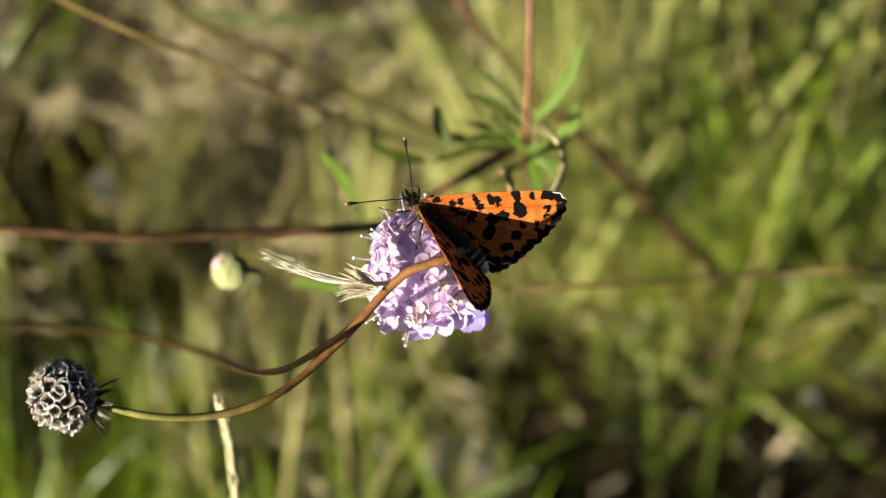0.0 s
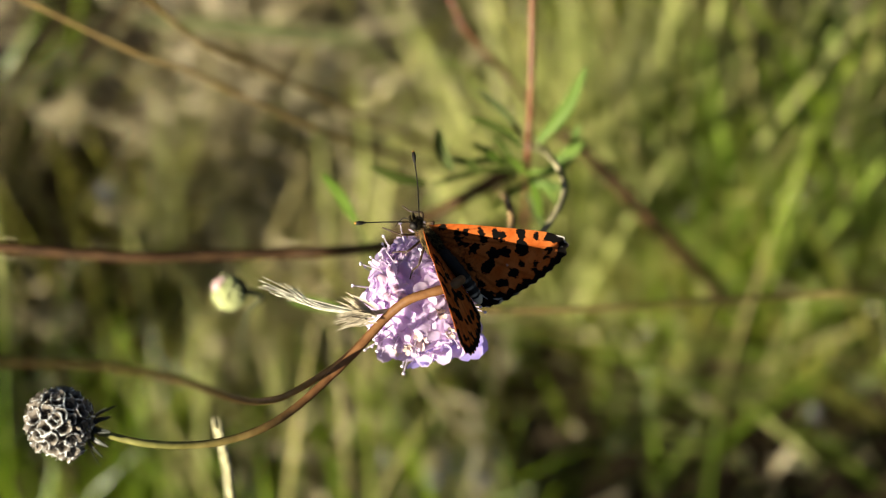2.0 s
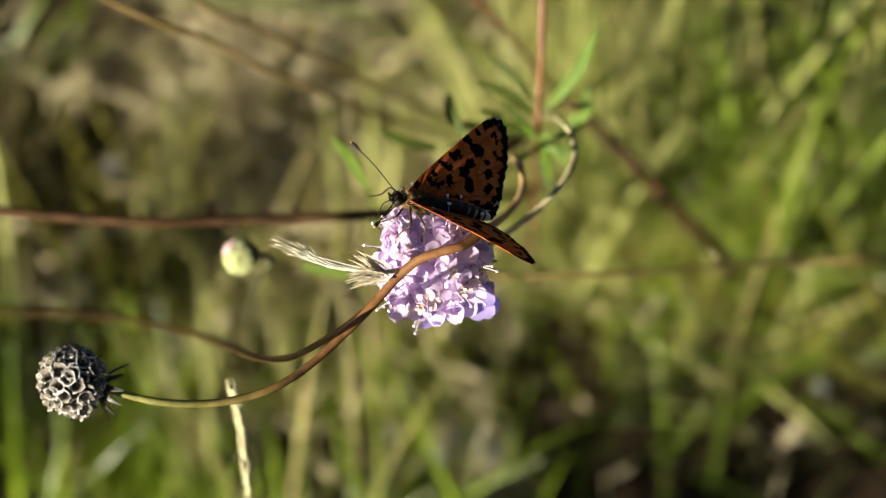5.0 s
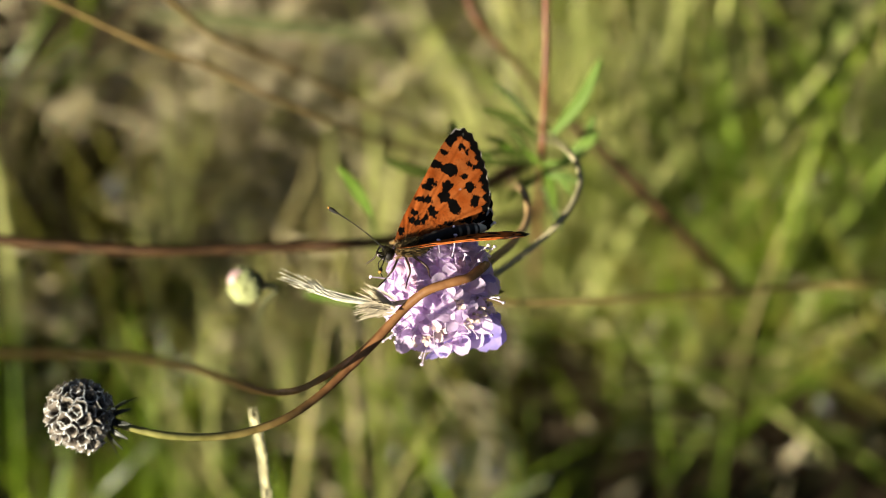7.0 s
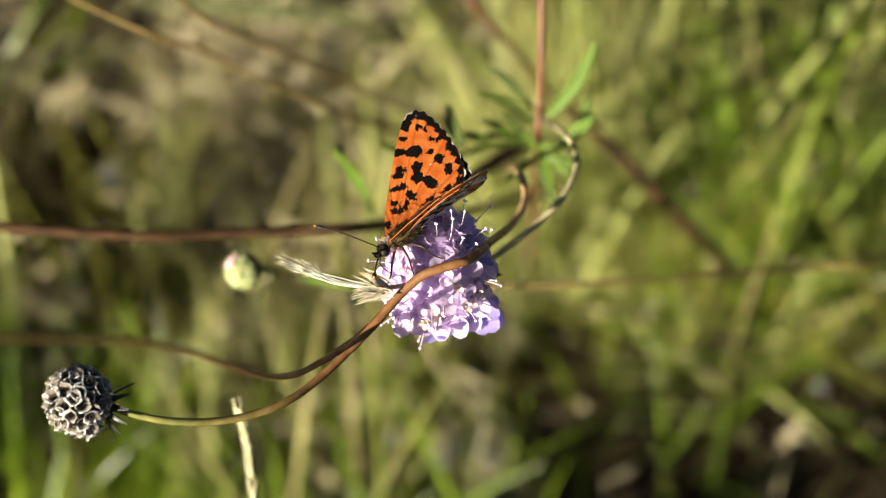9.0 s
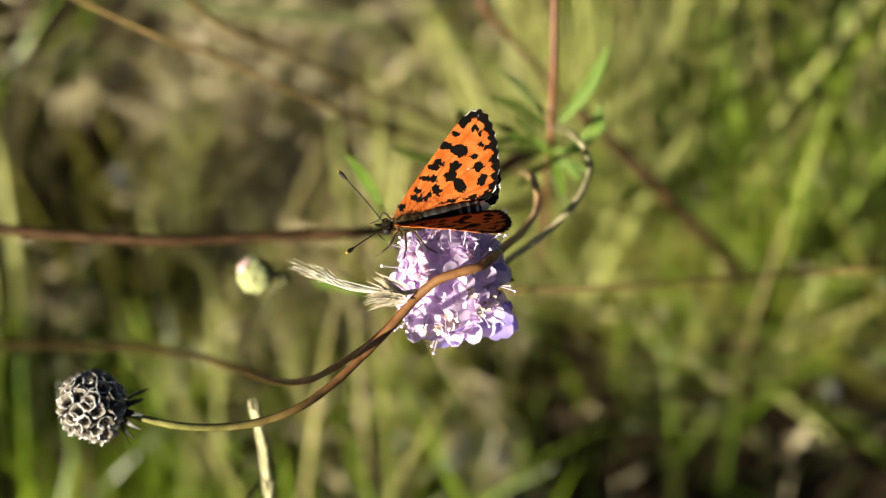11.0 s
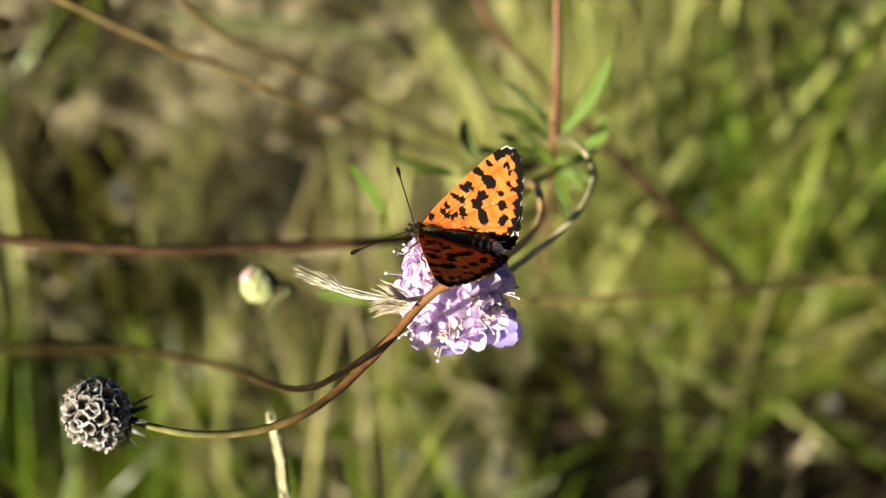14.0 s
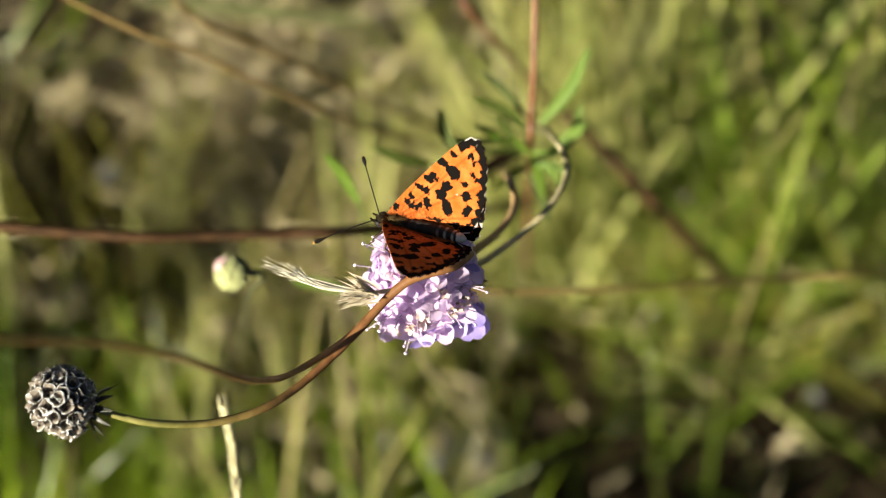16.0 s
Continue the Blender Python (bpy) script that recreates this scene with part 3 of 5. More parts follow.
def build_leafy_plant():
    """Red-brown upright stem with a whorl of narrow leaves."""
    pts = [site(*q) for q in ((16.2, 52.8, 67.6), (16.1, 44.1, 69.8), (16.1, 38.9, 72.0), (16.1, 30.1, 74.3), (15.9, 23.1, 78.8), (15.7, 16.9, 83.4), (16.4, 10.5, 130.6), (16.9, 2.1, 172.7), (18.1, -4.1, 255.0))]
    thing = holder("leafy_plant", pts[-1], "red-brown upright stem with narrow green leaves", "plant")
    part("stem", tube(bmesh.new(), [p - pts[-1] for p in spline(pts)], 0.52 * MM, 8, 0.1), M_RED, thing)
    for a, b, w, m, sag in (
            ((17.3, 20.2, 78.8), (24.6, 31.8, 69.8), 2.6, M_LEAF, (0.8, -0.4, 0)),
            ((20.6, 15.7, 81.1), (23.8, 23.0, 76.6), 2.2, M_LEAF, (0.5, -0.3, 0)),
            ((15.6, 19.1, 81.1), (5.8, 24.3, 76.6), 2.2, M_LEAFD, (0, 0.9, 0)),
            ((15.1, 21.3, 81.1), (7.6, 28.7, 83.4), 1.5, M_LEAFD, (0, 0.7, 0)),
            ((3.8, 15.6, 76.6), (1.3, 22.2, 76.6), 2.6, M_LEAFD, (-0.6, 0, 0)),
            ((-0.5, 13.5, 76.6), (-9.5, 16.1, 72.0), 2.2, M_LEAFD, (0, -0.4, 0)),
            ((15.6, 16.4, 83.4), (4.9, 16.9, 83.4), 1.6, M_LEAFD, (0, 0.9, 0)),
            ((15.6, 15.8, 83.4), (0.2, 13.1, 76.6), 1.2, M_LEAFD, (0, 1.2, 0)),
            ((16.0, 15.7, 81.1), (21.8, 17.1, 76.6), 1.5, M_LEAF, (0, -1.0, 0)),
            ((16.0, 14.5, 81.1), (20.5, 10.6, 78.8), 1.6, M_LEAF, (0.4, 0.6, 0)),
            ((15.8, 15.1, 83.4), (17.8, 8.1, 78.8), 1.8, M_LEAF, (0.5, 0, 0)),
            ((15.6, 15.1, 83.4), (12.3, 18.0, 76.6), 1.6, M_LEAF, (0, 0.5, 0)),
            ((20.6, 16.8, 81.1), (24.5, 20.7, 76.6), 2.0, M_LEAF, (0.3, -0.3, 0)),
            ((18.7, 15.7, 81.1), (22.3, 19.9, 78.8), 1.6, M_LEAF, (0.3, -0.3, 0)),
            ((16.5, 13.6, 81.1), (21.4, 12.2, 78.8), 1.6, M_LEAF, (0.2, 0.8, 0)),
            ((13.3, 17.3, 81.1), (9.9, 21.2, 78.8), 1.8, M_LEAFD, (0, 0.5, 0)),
            ((12.0, 16.9, 83.4), (6.5, 19.9, 78.8), 1.6, M_LEAF, (0, 0.5, 0)),
            ((8.3, 15.6, 78.8), (2.9, 17.6, 76.6), 1.8, M_LEAFD, (0, 0.5, 0)),
            ((15.4, 12.3, 83.4), (18.8, 4.6, 83.4), 1.6, M_LEAFD, (0.6, 0, 0)),
            ((15.4, 13.2, 83.4), (10.1, 9.5, 81.1), 1.4, M_LEAFD, (0, 0.7, 0))):
        blade_part("leaf", thing, a, b, w, m, sag)


build_leafy_plant()
stem_thing("red_stalk", "thin red-brown leaning stalk", [(-5.6, 57.4, 110.0), (2.9, 45.6, 117.6), (5.3, 40.8, 117.6), (9.7, 36.0, 125.3), (14.3, 32.0, 141.4), (21.6, 27.6, 220.1), (26.9, 25.6, 293.1)], 0.5 * MM, M_RED)


def single_leaf(a, b, width, material, foot, label):
    """A narrow leaf on its own thin stalk."""
    base = site(*foot)
    thing = holder("narrow_leaf", base, label, "leaf")
    blade_part("blade", thing, a, b, width, material, (0.3, 0.3, 0))
    line = spline([site(*a) - base, (site(*a) - base) * 0.5 + AHEAD * 0.004, Vector((0, 0, 0))], 5)
    part("stalk", tube(bmesh.new(), line, 0.35 * MM, 6), material, thing)


single_leaf((-11.5, 7.3, 67.6), (-16.6, 14.7, 63.2), 2.3, M_LEAF, (-12.9, 0.4, 255.0), "bright green narrow leaf pointing up")
single_leaf((-14.9, -7.1, 105.0), (-23.2, -5.7, 105.0), 2.2, M_LEAF, (-12.0, -18.1, 273.6), "bright green narrow leaf half hidden behind the flower")
single_leaf((-12.9, 44.9, 255.0), (-59.4, 47.8, 237.2), 4.5, M_PALELEAF, (-8.8, 39.9, 293.1), "long pale green leaf lying level")


# ---- scabious flower ----
def floret_mesh(name, lobes, sizes, tube_len, seed, material):
    """One floret: a small funnel that opens into lobes; sizes: each lobe's length in mm."""
    rnd = random.Random(seed)
    bm = bmesh.new()
    tip = bm.verts.layers.float.new("tip")
    ring0 = [bm.verts.new((0.35 * MM * math.cos(a), 0.35 * MM * math.sin(a), 0)) for a in (2 * math.pi * k / 10 for k in range(10))]
    ring1 = [bm.verts.new((0.75 * MM * math.cos(a), 0.75 * MM * math.sin(a), tube_len * MM)) for a in (2 * math.pi * k / 10 for k in range(10))]
    for k in range(10):
        bm.faces.new((ring0[k], ring0[(k + 1) % 10], ring1[(k + 1) % 10], ring1[k]))
    for i, size in enumerate(sizes):
        a = 2 * math.pi * i / lobes + rnd.uniform(-0.2, 0.2)
        out = Vector((math.cos(a), math.sin(a), 0))
        side = Vector((-math.sin(a), math.cos(a), 0))
        droop = rnd.uniform(-0.7, 0.55)
        wide = size * rnd.uniform(0.34, 0.46)
        rows = []
        for j in range(7):
            s = j / 6
            w = wide * (0.42 + 0.75 * math.sin(math.pi * min(0.96, s * 0.80 + 0.12)) - 0.30 * max(0, s - 0.8) * 5 * 0.9)
            c = out * (0.55 + size * s * 0.95) + Vector((0, 0, tube_len + 0.55 * math.sin(s * 1.6) - droop * s * s * size * 0.55))
            row = []
            for q in (-1, -0.5, 0, 0.5, 1):
                v = bm.verts.new((c + side * w * q + Vector((0, 0, 0.22 * w * q * q + 0.08 * math.sin(7 * s + 3 * q + seed)))) * MM)
                v[tip] = s
                row.append(v)
            rows.append(row)
        for r, t in zip(rows, rows[1:]):
            for q in range(4):
                bm.faces.new((r[q], r[q + 1], t[q + 1], t[q]))
    me = bpy.data.meshes.new(name)
    bm.to_mesh(me)
    bm.free()
    me.materials.append(material)
    me.shade_smooth()
    return me


def stamen_mesh(length, bow):
    bm = bmesh.new()
    line = spline([Vector((0, 0, 0)), Vector((bow * 0.4, 0, length * 0.55)) * MM, Vector((bow, bow * 0.3, length)) * MM], 4)
    tube(bm, line, lambda s: (0.11 - 0.04 * s) * MM, 6)
    ball(bm, line[-1], (0.20 * MM, 0.32 * MM, 0.20 * MM), None, 0, 8)
    me = bpy.data.meshes.new("stamen")
    bm.to_mesh(me)
    bm.free()
    me.materials.append(M_ANTHER)
    me.shade_smooth()
    return me


FLOWER = Vector((-0.0, -3.8, 1.8))
FACE = turned(-0.42, 0.10, 0.90)


def build_flower():
    rnd = random.Random(11)
    heart = site(*FLOWER)
    thing = holder("scabious_flower", heart, "lilac scabious flower head in full bloom on a thin stalk", "flower")
    bm = bmesh.new()
    turn = frame_of(FACE)
    ball(bm, RIGHT * -0.9 * MM, (4.6 * MM, 5.2 * MM, 4.2 * MM), turn, 0.05, 20)
    part("receptacle", bm, M_CENTRE, thing)
    inner = [floret_mesh("floret", 5, [rnd.uniform(1.5, 2.6) for _ in range(5)], 2.6, s, M_PETAL) for s in range(6)]
    outer = [floret_mesh("floret", 5, [3.9, 2.7, 1.7, 1.6, 2.8], 2.4, s, m) for s, m in ((21, M_PETAL), (22, M_PETAL), (23, M_RAY))]
    faded = [floret_mesh("faded_floret", 5, [1.5, 1.1, 1.3, 0.9, 1.2], 2.0, s, M_FADED) for s in (31, 32)]
    count = 135
    for i in range(count):
        f = (i + 0.5) / count
        polar = math.acos(1 - f * 1.16)
        around = i * 2.39996
        d = Vector((math.sin(polar) * math.cos(around), math.sin(polar) * math.sin(around), math.cos(polar)))
        d = (d + Vector([rnd.uniform(-0.07, 0.07) for _ in range(3)])).normalized()
        rim = f > 0.72
        kind = rnd.choice(outer if rim else inner)
        way = turn @ d
        if way.dot(RIGHT) > 0.3 and way.dot(UP) < -0.1 and rnd.random() < 0.6:
            continue
        lower = way.dot(UP) < -0.2 and way.dot(RIGHT) > -0.1
        if lower and rnd.random() < 0.25 or rnd.random() < 0.04:
            kind = rnd.choice(faded)
        ob = new(kind.name.split(".")[0], kind)
        ob.parent = thing
        # the longest lobe points away from the middle of the head
        lead = (turn @ Vector((math.cos(around), math.sin(around), -0.25))).normalized()
        z = way
        x = (lead - z * lead.dot(z)).normalized()
        spin = Matrix.Rotation(rnd.uniform(-0.3, 0.3) if rim else rnd.uniform(0, 6.28), 3, z)
        m = spin @ Matrix((x, z.cross(x), z)).transposed()
        sink = rnd.uniform(0.72, 1.05)
        place = turn @ Vector((d.x * 5.6, d.y * 5.6, d.z * 4.4)) * sink * MM
        place -= RIGHT * max(0, place.dot(RIGHT)) * 0.38
        ob.matrix_basis = Matrix.Translation(place) @ m.to_4x4() @ Matrix.Scale(rnd.uniform(0.85, 1.1), 4)
    # long outer florets and faded cream ones at the lower edge
    long = [floret_mesh("ray_floret", 5, [4.4, 3.0, 1.5, 1.4, 2.8], 2.0, s, m) for s, m in ((41, M_PETAL), (42, M_RAY))]
    for tip_at, kind in (((-6.6, -12.9, 0.0), long[0]), ((0.2, -12.9, 0.0), long[0]), ((-4.4, -11.6, -1.8), long[0]), ((9.7, -11.6, 3.6), long[1]), ((8.2, -10.1, 1.8), long[1]), ((7.3, -12.1, 5.4), long[1]), ((5.4, -11.4, 1.0), long[0]), ((3.2, -12.6, -0.5), long[0]), ((6.4, -9.2, -2.0), long[0]), ((8.8, -12.4, 2.0), long[1]),
                         ((-2.6, -12.9, -3.5), faded[0]), ((-0.8, -10.3, -5.3), faded[1]), ((3.2, -6.5, -7.1), faded[0]), ((2.4, -5.6, -7.1), faded[1]), ((6.6, -6.0, 0.0), faded[0]), ((7.6, -6.8, 0.0), faded[1]), ((3.6, -12.8, 0.0), faded[1]), ((5.8, -8.8, -3.5), faded[0]), ((6.9, -7.8, -3.5), faded[1]), ((8.2, -7.2, 0.0), faded[0]), ((4.8, -9.9, -5.3), faded[1]), ((-4.4, -13.2, -1.8), faded[0]), ((8.9, -8.5, 1.8), faded[1])):
        v = site(*tip_at) - heart
        z = (v * 0.5 + FACE * 0.9 * v.length).normalized() if kind in long else (v + FACE * 0.8 * v.length).normalized()
        x = (v - z * v.dot(z)).normalized()
        ob = new(kind.name.split(".")[0], kind)
        ob.parent = thing
        ob.matrix_basis = Matrix.Translation(v * 0.55 - FACE * 0.5 * MM if kind in long else v * 0.72) @ Matrix((x, z.cross(x), z)).transposed().to_4x4() @ Matrix.Scale(0.82 if kind in long else 0.5, 4)
    for i in range(9):
        polar, around = rnd.uniform(0.1, 0.9), rnd.uniform(0, 6.28)
        d = turn @ Vector((math.sin(polar) * math.cos(around), math.sin(polar) * math.sin(around), math.cos(polar)))
        bm = bmesh.new()
        ball(bm, (0, 0, 0), (0.75 * MM, 0.75 * MM, 1.1 * MM), frame_of(d), 0.12, 10)
        ob = part("floret_bud", bm, M_CENTRE, thing, "small pinkish-brown floret bud" if i == 0 else "")
        ob.location = d * 7.3 * MM
    pins = [stamen_mesh(l, b) for l, b in ((4.6, 0.6), (5.4, 0.9), (5.0, -0.5))]
    for i in range(46):
        polar, around = rnd.uniform(0.6, 1.75), rnd.uniform(0, 6.28)
        d = turn @ Vector((math.sin(polar) * math.cos(around), math.sin(polar) * math.sin(around), math.cos(polar)))
        ob = new("stamen", rnd.choice(pins))
        ob.parent = thing
        ob.matrix_basis = Matrix.Translation(d * rnd.uniform(5.0, 6.6) * MM) @ (frame_of(d) @ Matrix.Rotation(rnd.uniform(0, 6.28), 3, "Z")).to_4x4()
    # green bracts behind the head, and the stalk
    for i in range(9):
        a = 2 * math.pi * i / 9
        out = turn @ Vector((math.cos(a), math.sin(a), -0.35))
        line = spline([-FACE * 3.0 * MM + out * 1.0 * MM, -FACE * 3.6 * MM + out * 4.0 * MM, -FACE * 2.6 * MM + out * 7.2 * MM], 4)
        part("bract", leaf(bmesh.new(), line, lambda s: 1.8 * MM * (1 - s) ** 0.6 + 0.0001, -FACE, 0.2, 0.0002), M_NECK, thing)
    line = spline([-FACE * 2 * MM, -FACE * 7 * MM] + [site(*q) - heart for q in ((7.0, -2.3, 35.0), (10.2, -0.2, 38.0), (14.4, 3.0, 38.0), (18.2, 7.0, 38.0), (20.4, 11.2, 40.0), (20.3, 14.3, 43.1), (18.9, 17.1, 52.4), (18.7, 21.2, 144.1), (19.5, 25.8, 297.1))], 8)
    part("stalk", tube(bmesh.new(), line, lambda s: (0.56 - 0.1 * s) * MM, 8, 0.1), M_GREYGREEN, thing)


build_flower()


# ---- dry seed head ----
SEED = Vector((-49.3, -21.0, -21.6))
NECK = Vector((-44.4, -22.1, -20.0))


def build_seed_head():
    rnd = random.Random(3)
    c = site(*SEED)
    thing = holder("seed_head", c, "dry grey scabious seed head of papery cups, curved stem", "seed head")
    axis = (site(*NECK) - c).normalized()
    turn = frame_of(-axis)
    bm = bmesh.new()
    ball(bm, (0, 0, 0), (3.7 * MM,) * 3, None, 0.05, 16)
    part("core", bm, M_PIT, thing)
    cups = []
    for s in range(4):
        bm = bmesh.new()
        r2 = random.Random(s)
        n = 12
        rings = []
        for r, z in ((0.30, 0.0), (0.60, 0.5), (0.80, 1.0), (1.16, 1.50), (1.11, 1.53), (0.72, 1.02), (0.42, 0.45)):
            ring = []
            for k in range(n):
                a = 2 * math.pi * k / n
                q = r * (1 + 0.13 * math.cos(5 * a + s)) * (1 + r2.uniform(-0.09, 0.09))
                ring.append(bm.verts.new(Vector((q * math.cos(a), q * math.sin(a), z + 0.20 * r * math.cos(5 * a + s) + r2.uniform(-0.10, 0.10) * r)) * MM))
            rings.append(ring)
        for j, (a, b) in enumerate(zip(rings, rings[1:])):
            for k in range(n):
                f = bm.faces.new((a[k], a[(k + 1) % n], b[(k + 1) % n], b[k]))
                f.material_index = 1 if j == 3 else 0 if j < 5 else 2
        bm.faces.new(rings[-1]).material_index = 2
        for k in range(5):
            a = 2 * math.pi * k / 5 + 0.3
            tube(bm, [Vector((0.15 * math.cos(a), 0.15 * math.sin(a), 0.7)) * MM, Vector((0.5 * math.cos(a), 0.5 * math.sin(a), 1.9)) * MM], 0.035 * MM, 4)
        me = bpy.data.meshes.new("seed_cup")
        bm.to_mesh(me)
        bm.free()
        for m in (M_CUP, M_RIM, M_PIT):
            me.materials.append(m)
        me.shade_smooth()
        cups.append(me)
    count = 76
    for i in range(count):
        f = (i + 0.5) / count
        polar = math.acos(1 - 1.78 * f)
        around = i * 2.39996
        d = turn @ Vector((math.sin(polar) * math.cos(around), math.sin(polar) * math.sin(around), math.cos(polar)))
        ob = new("seed_cup", cups[i % 4])
        ob.parent = thing
        d = (d + Vector([rnd.uniform(-0.08, 0.08) for _ in range(3)])).normalized()
        tilt = (d + Vector([rnd.uniform(-0.3, 0.3) for _ in range(3)])).normalized()
        ob.matrix_basis = Matrix.Translation(d * rnd.uniform(3.15, 3.55) * MM) @ (frame_of(tilt) @ Matrix.Rotation(rnd.uniform(0, 6), 3, "Z")).to_4x4() @ Matrix.Scale(rnd.uniform(0.74, 1.06), 4)
    for i in range(10):
        a = 2 * math.pi * i / 10 + 0.2
        out = turn @ Vector((math.cos(a), math.sin(a), 0))
        flare = rnd.uniform(0.5, 1.1)
        l = rnd.uniform(2.6, 4.8)
        line = spline([axis * 4.2 * MM + out * 0.6 * MM, axis * 4.6 * MM + out * 2.2 * MM, axis * (4.6 + l * 0.55) * MM + out * (2.2 + l * flare * 0.6) * MM], 4)
        part("bract", leaf(bmesh.new(), line, lambda s: 1.25 * MM * (1 - s) ** 0.55 + 0.00004, out + axis * 0.3, 0.2, 0.0002), M_CREAM if i in (2,) else M_BRISTLE, thing)
    line = spline([p - c for p in [site(*q) for q in SEED_STEM]], 8)
    part("stem", tube(bmesh.new(), line, lambda s: (0.50 + 0.16 * min(1, s * 2.0) - 0.45 * max(0, s - 0.66)) * MM, 10, 0.10), M_STEM2, thing)


M_STEM2 = Mat("seed_stem", 0.55, 0.25)
_n = M_STEM2.noise(700, 4)
_x = M_STEM2.node("SeparateXYZ", Vector=M_STEM2.t.nodes.new("ShaderNodeTexCoord").outputs["Object"]).outputs[0]
_g = M_STEM2.maths("MULTIPLY", M_STEM2.maths("SUBTRACT", _x, 0.014), 50.0, True)
_h = M_STEM2.maths("MULTIPLY", M_STEM2.maths("SUBTRACT", _x, 0.0525), 120.0, True)
M_STEM2.colour(M_STEM2.mix(_h, M_STEM2.mix(_g, M_STEM2.ramp(_n, (0.3, (0.125, 0.12, 0.028)), (0.7, (0.21, 0.20, 0.06))), M_STEM2.ramp(_n, (0.3, (0.12, 0.05, 0.017)), (0.7, (0.21, 0.10, 0.037)))), M_STEM2.ramp(_n, (0.3, (0.22, 0.145, 0.07)), (0.7, (0.34, 0.24, 0.12)))))
M_STEM2.bump(_n, 0.3)
M_STEM2 = M_STEM2.m
SEED_STEM = [
(-44.4, -22.1, -20.0), (-41.8, -22.9, -20.0), (-37.9, -23.7, -20.0), (-32.7, -24.0, -18.3), (-27.5, -23.5, -16.7), (-22.0, -21.7, -15.0), (-17.5, -18.8, -12.2), (-12.8, -14.5, -10.0), (-9.0, -10.6, -9.3), (-5.5, -6.6, -9.0), (-2.3, -4.0, -10.0), (1.6, -2.7, -10.3), (3.5, -2.15, -9.8), (4.9, -1.2, -7.5), (5.9, -0.45, 0.0),
    # beyond the flower it bends down and away, to its root
(7.4, 0.6, 16.0), (10.1, 2.6, 32.0), (12.3, 5.7, 36.0), (12.6, 8.2, 38.0), (11.8, 10.8, 40.0), (12.5, 14.5, 187.9)
]
build_seed_head()


# ---- bud ----
def build_bud():
    c = site(*(-30.9, -4.0, 60.0))
    thing = holder("scabious_bud", c, "pale green scabious bud with a pink tip and dark sepals", "bud")
    rnd = random.Random(8)
    face = frame_of(turned(-0.75, -0.35, 0.5))

    def knobs(count, share, radius, size, off=0.0):
        bm = bmesh.new()
        for i in range(count):
            polar, around = math.acos(1 - share * (i + 0.5) / count), i * 2.39996 + off
            d = face @ Vector((math.sin(polar) * math.cos(around) * 1.08, math.sin(polar) * math.sin(around) * 1.08, math.cos(polar)))
            ball(bm, d * radius * rnd.uniform(0.9, 1.08) * MM, (size * rnd.uniform(0.8, 1.15) * MM,) * 3, None, 0.08, 8)
        return bm

    bm = knobs(90, 1.3, 2.3, 0.5)
    ball(bm, (0, 0, 0), (2.5 * MM,) * 3, None, 0.04, 16)
    part("bud_body", bm, M_BUD, thing)
    bm = bmesh.new()
    for i in range(40):
        d = turned(-0.62 + rnd.uniform(-.35, .35), 0.6 + rnd.uniform(-.4, .3), 0.5)
        ball(bm, d * 2.62 * MM, (0.55 * MM,) * 3, None, 0.08, 8)
    part("bud_tip", bm, M_BUDP, thing)
    for i in range(12):
        a = 2 * math.pi * i / 12
        out = face @ Vector((math.cos(a), math.sin(a), 0))
        back = face @ Vector((0, 0, -1))
        ln = spline([back * 2.9 * MM, back * 2.2 * MM + out * 1.6 * MM, back * 0.9 * MM + out * (2.6 + rnd.uniform(0, 0.4)) * MM], 4)
        part("sepal", leaf(bmesh.new(), ln, lambda s: 1.7 * MM * (1 - s) ** 0.5 + 0.00004, out, 0.1, 0.0002), M_CALYX, thing)
    line = spline([turned(1, .2, 0) * 2 * MM, turned(0.9, -0.1, -0.4) * 5.5 * MM] + [site(*q) - c for q in (
(-29.0, -7.2, 81.1), (-32.7, -12.0, 144.1), (-36.8, -19.4, 220.1), (-40.7, -24.4, 293.1))], 6)
    part("stalk", tube(bmesh.new(), line, 0.5 * MM, 8, 0.1), M_CALYX, thing)


build_bud()


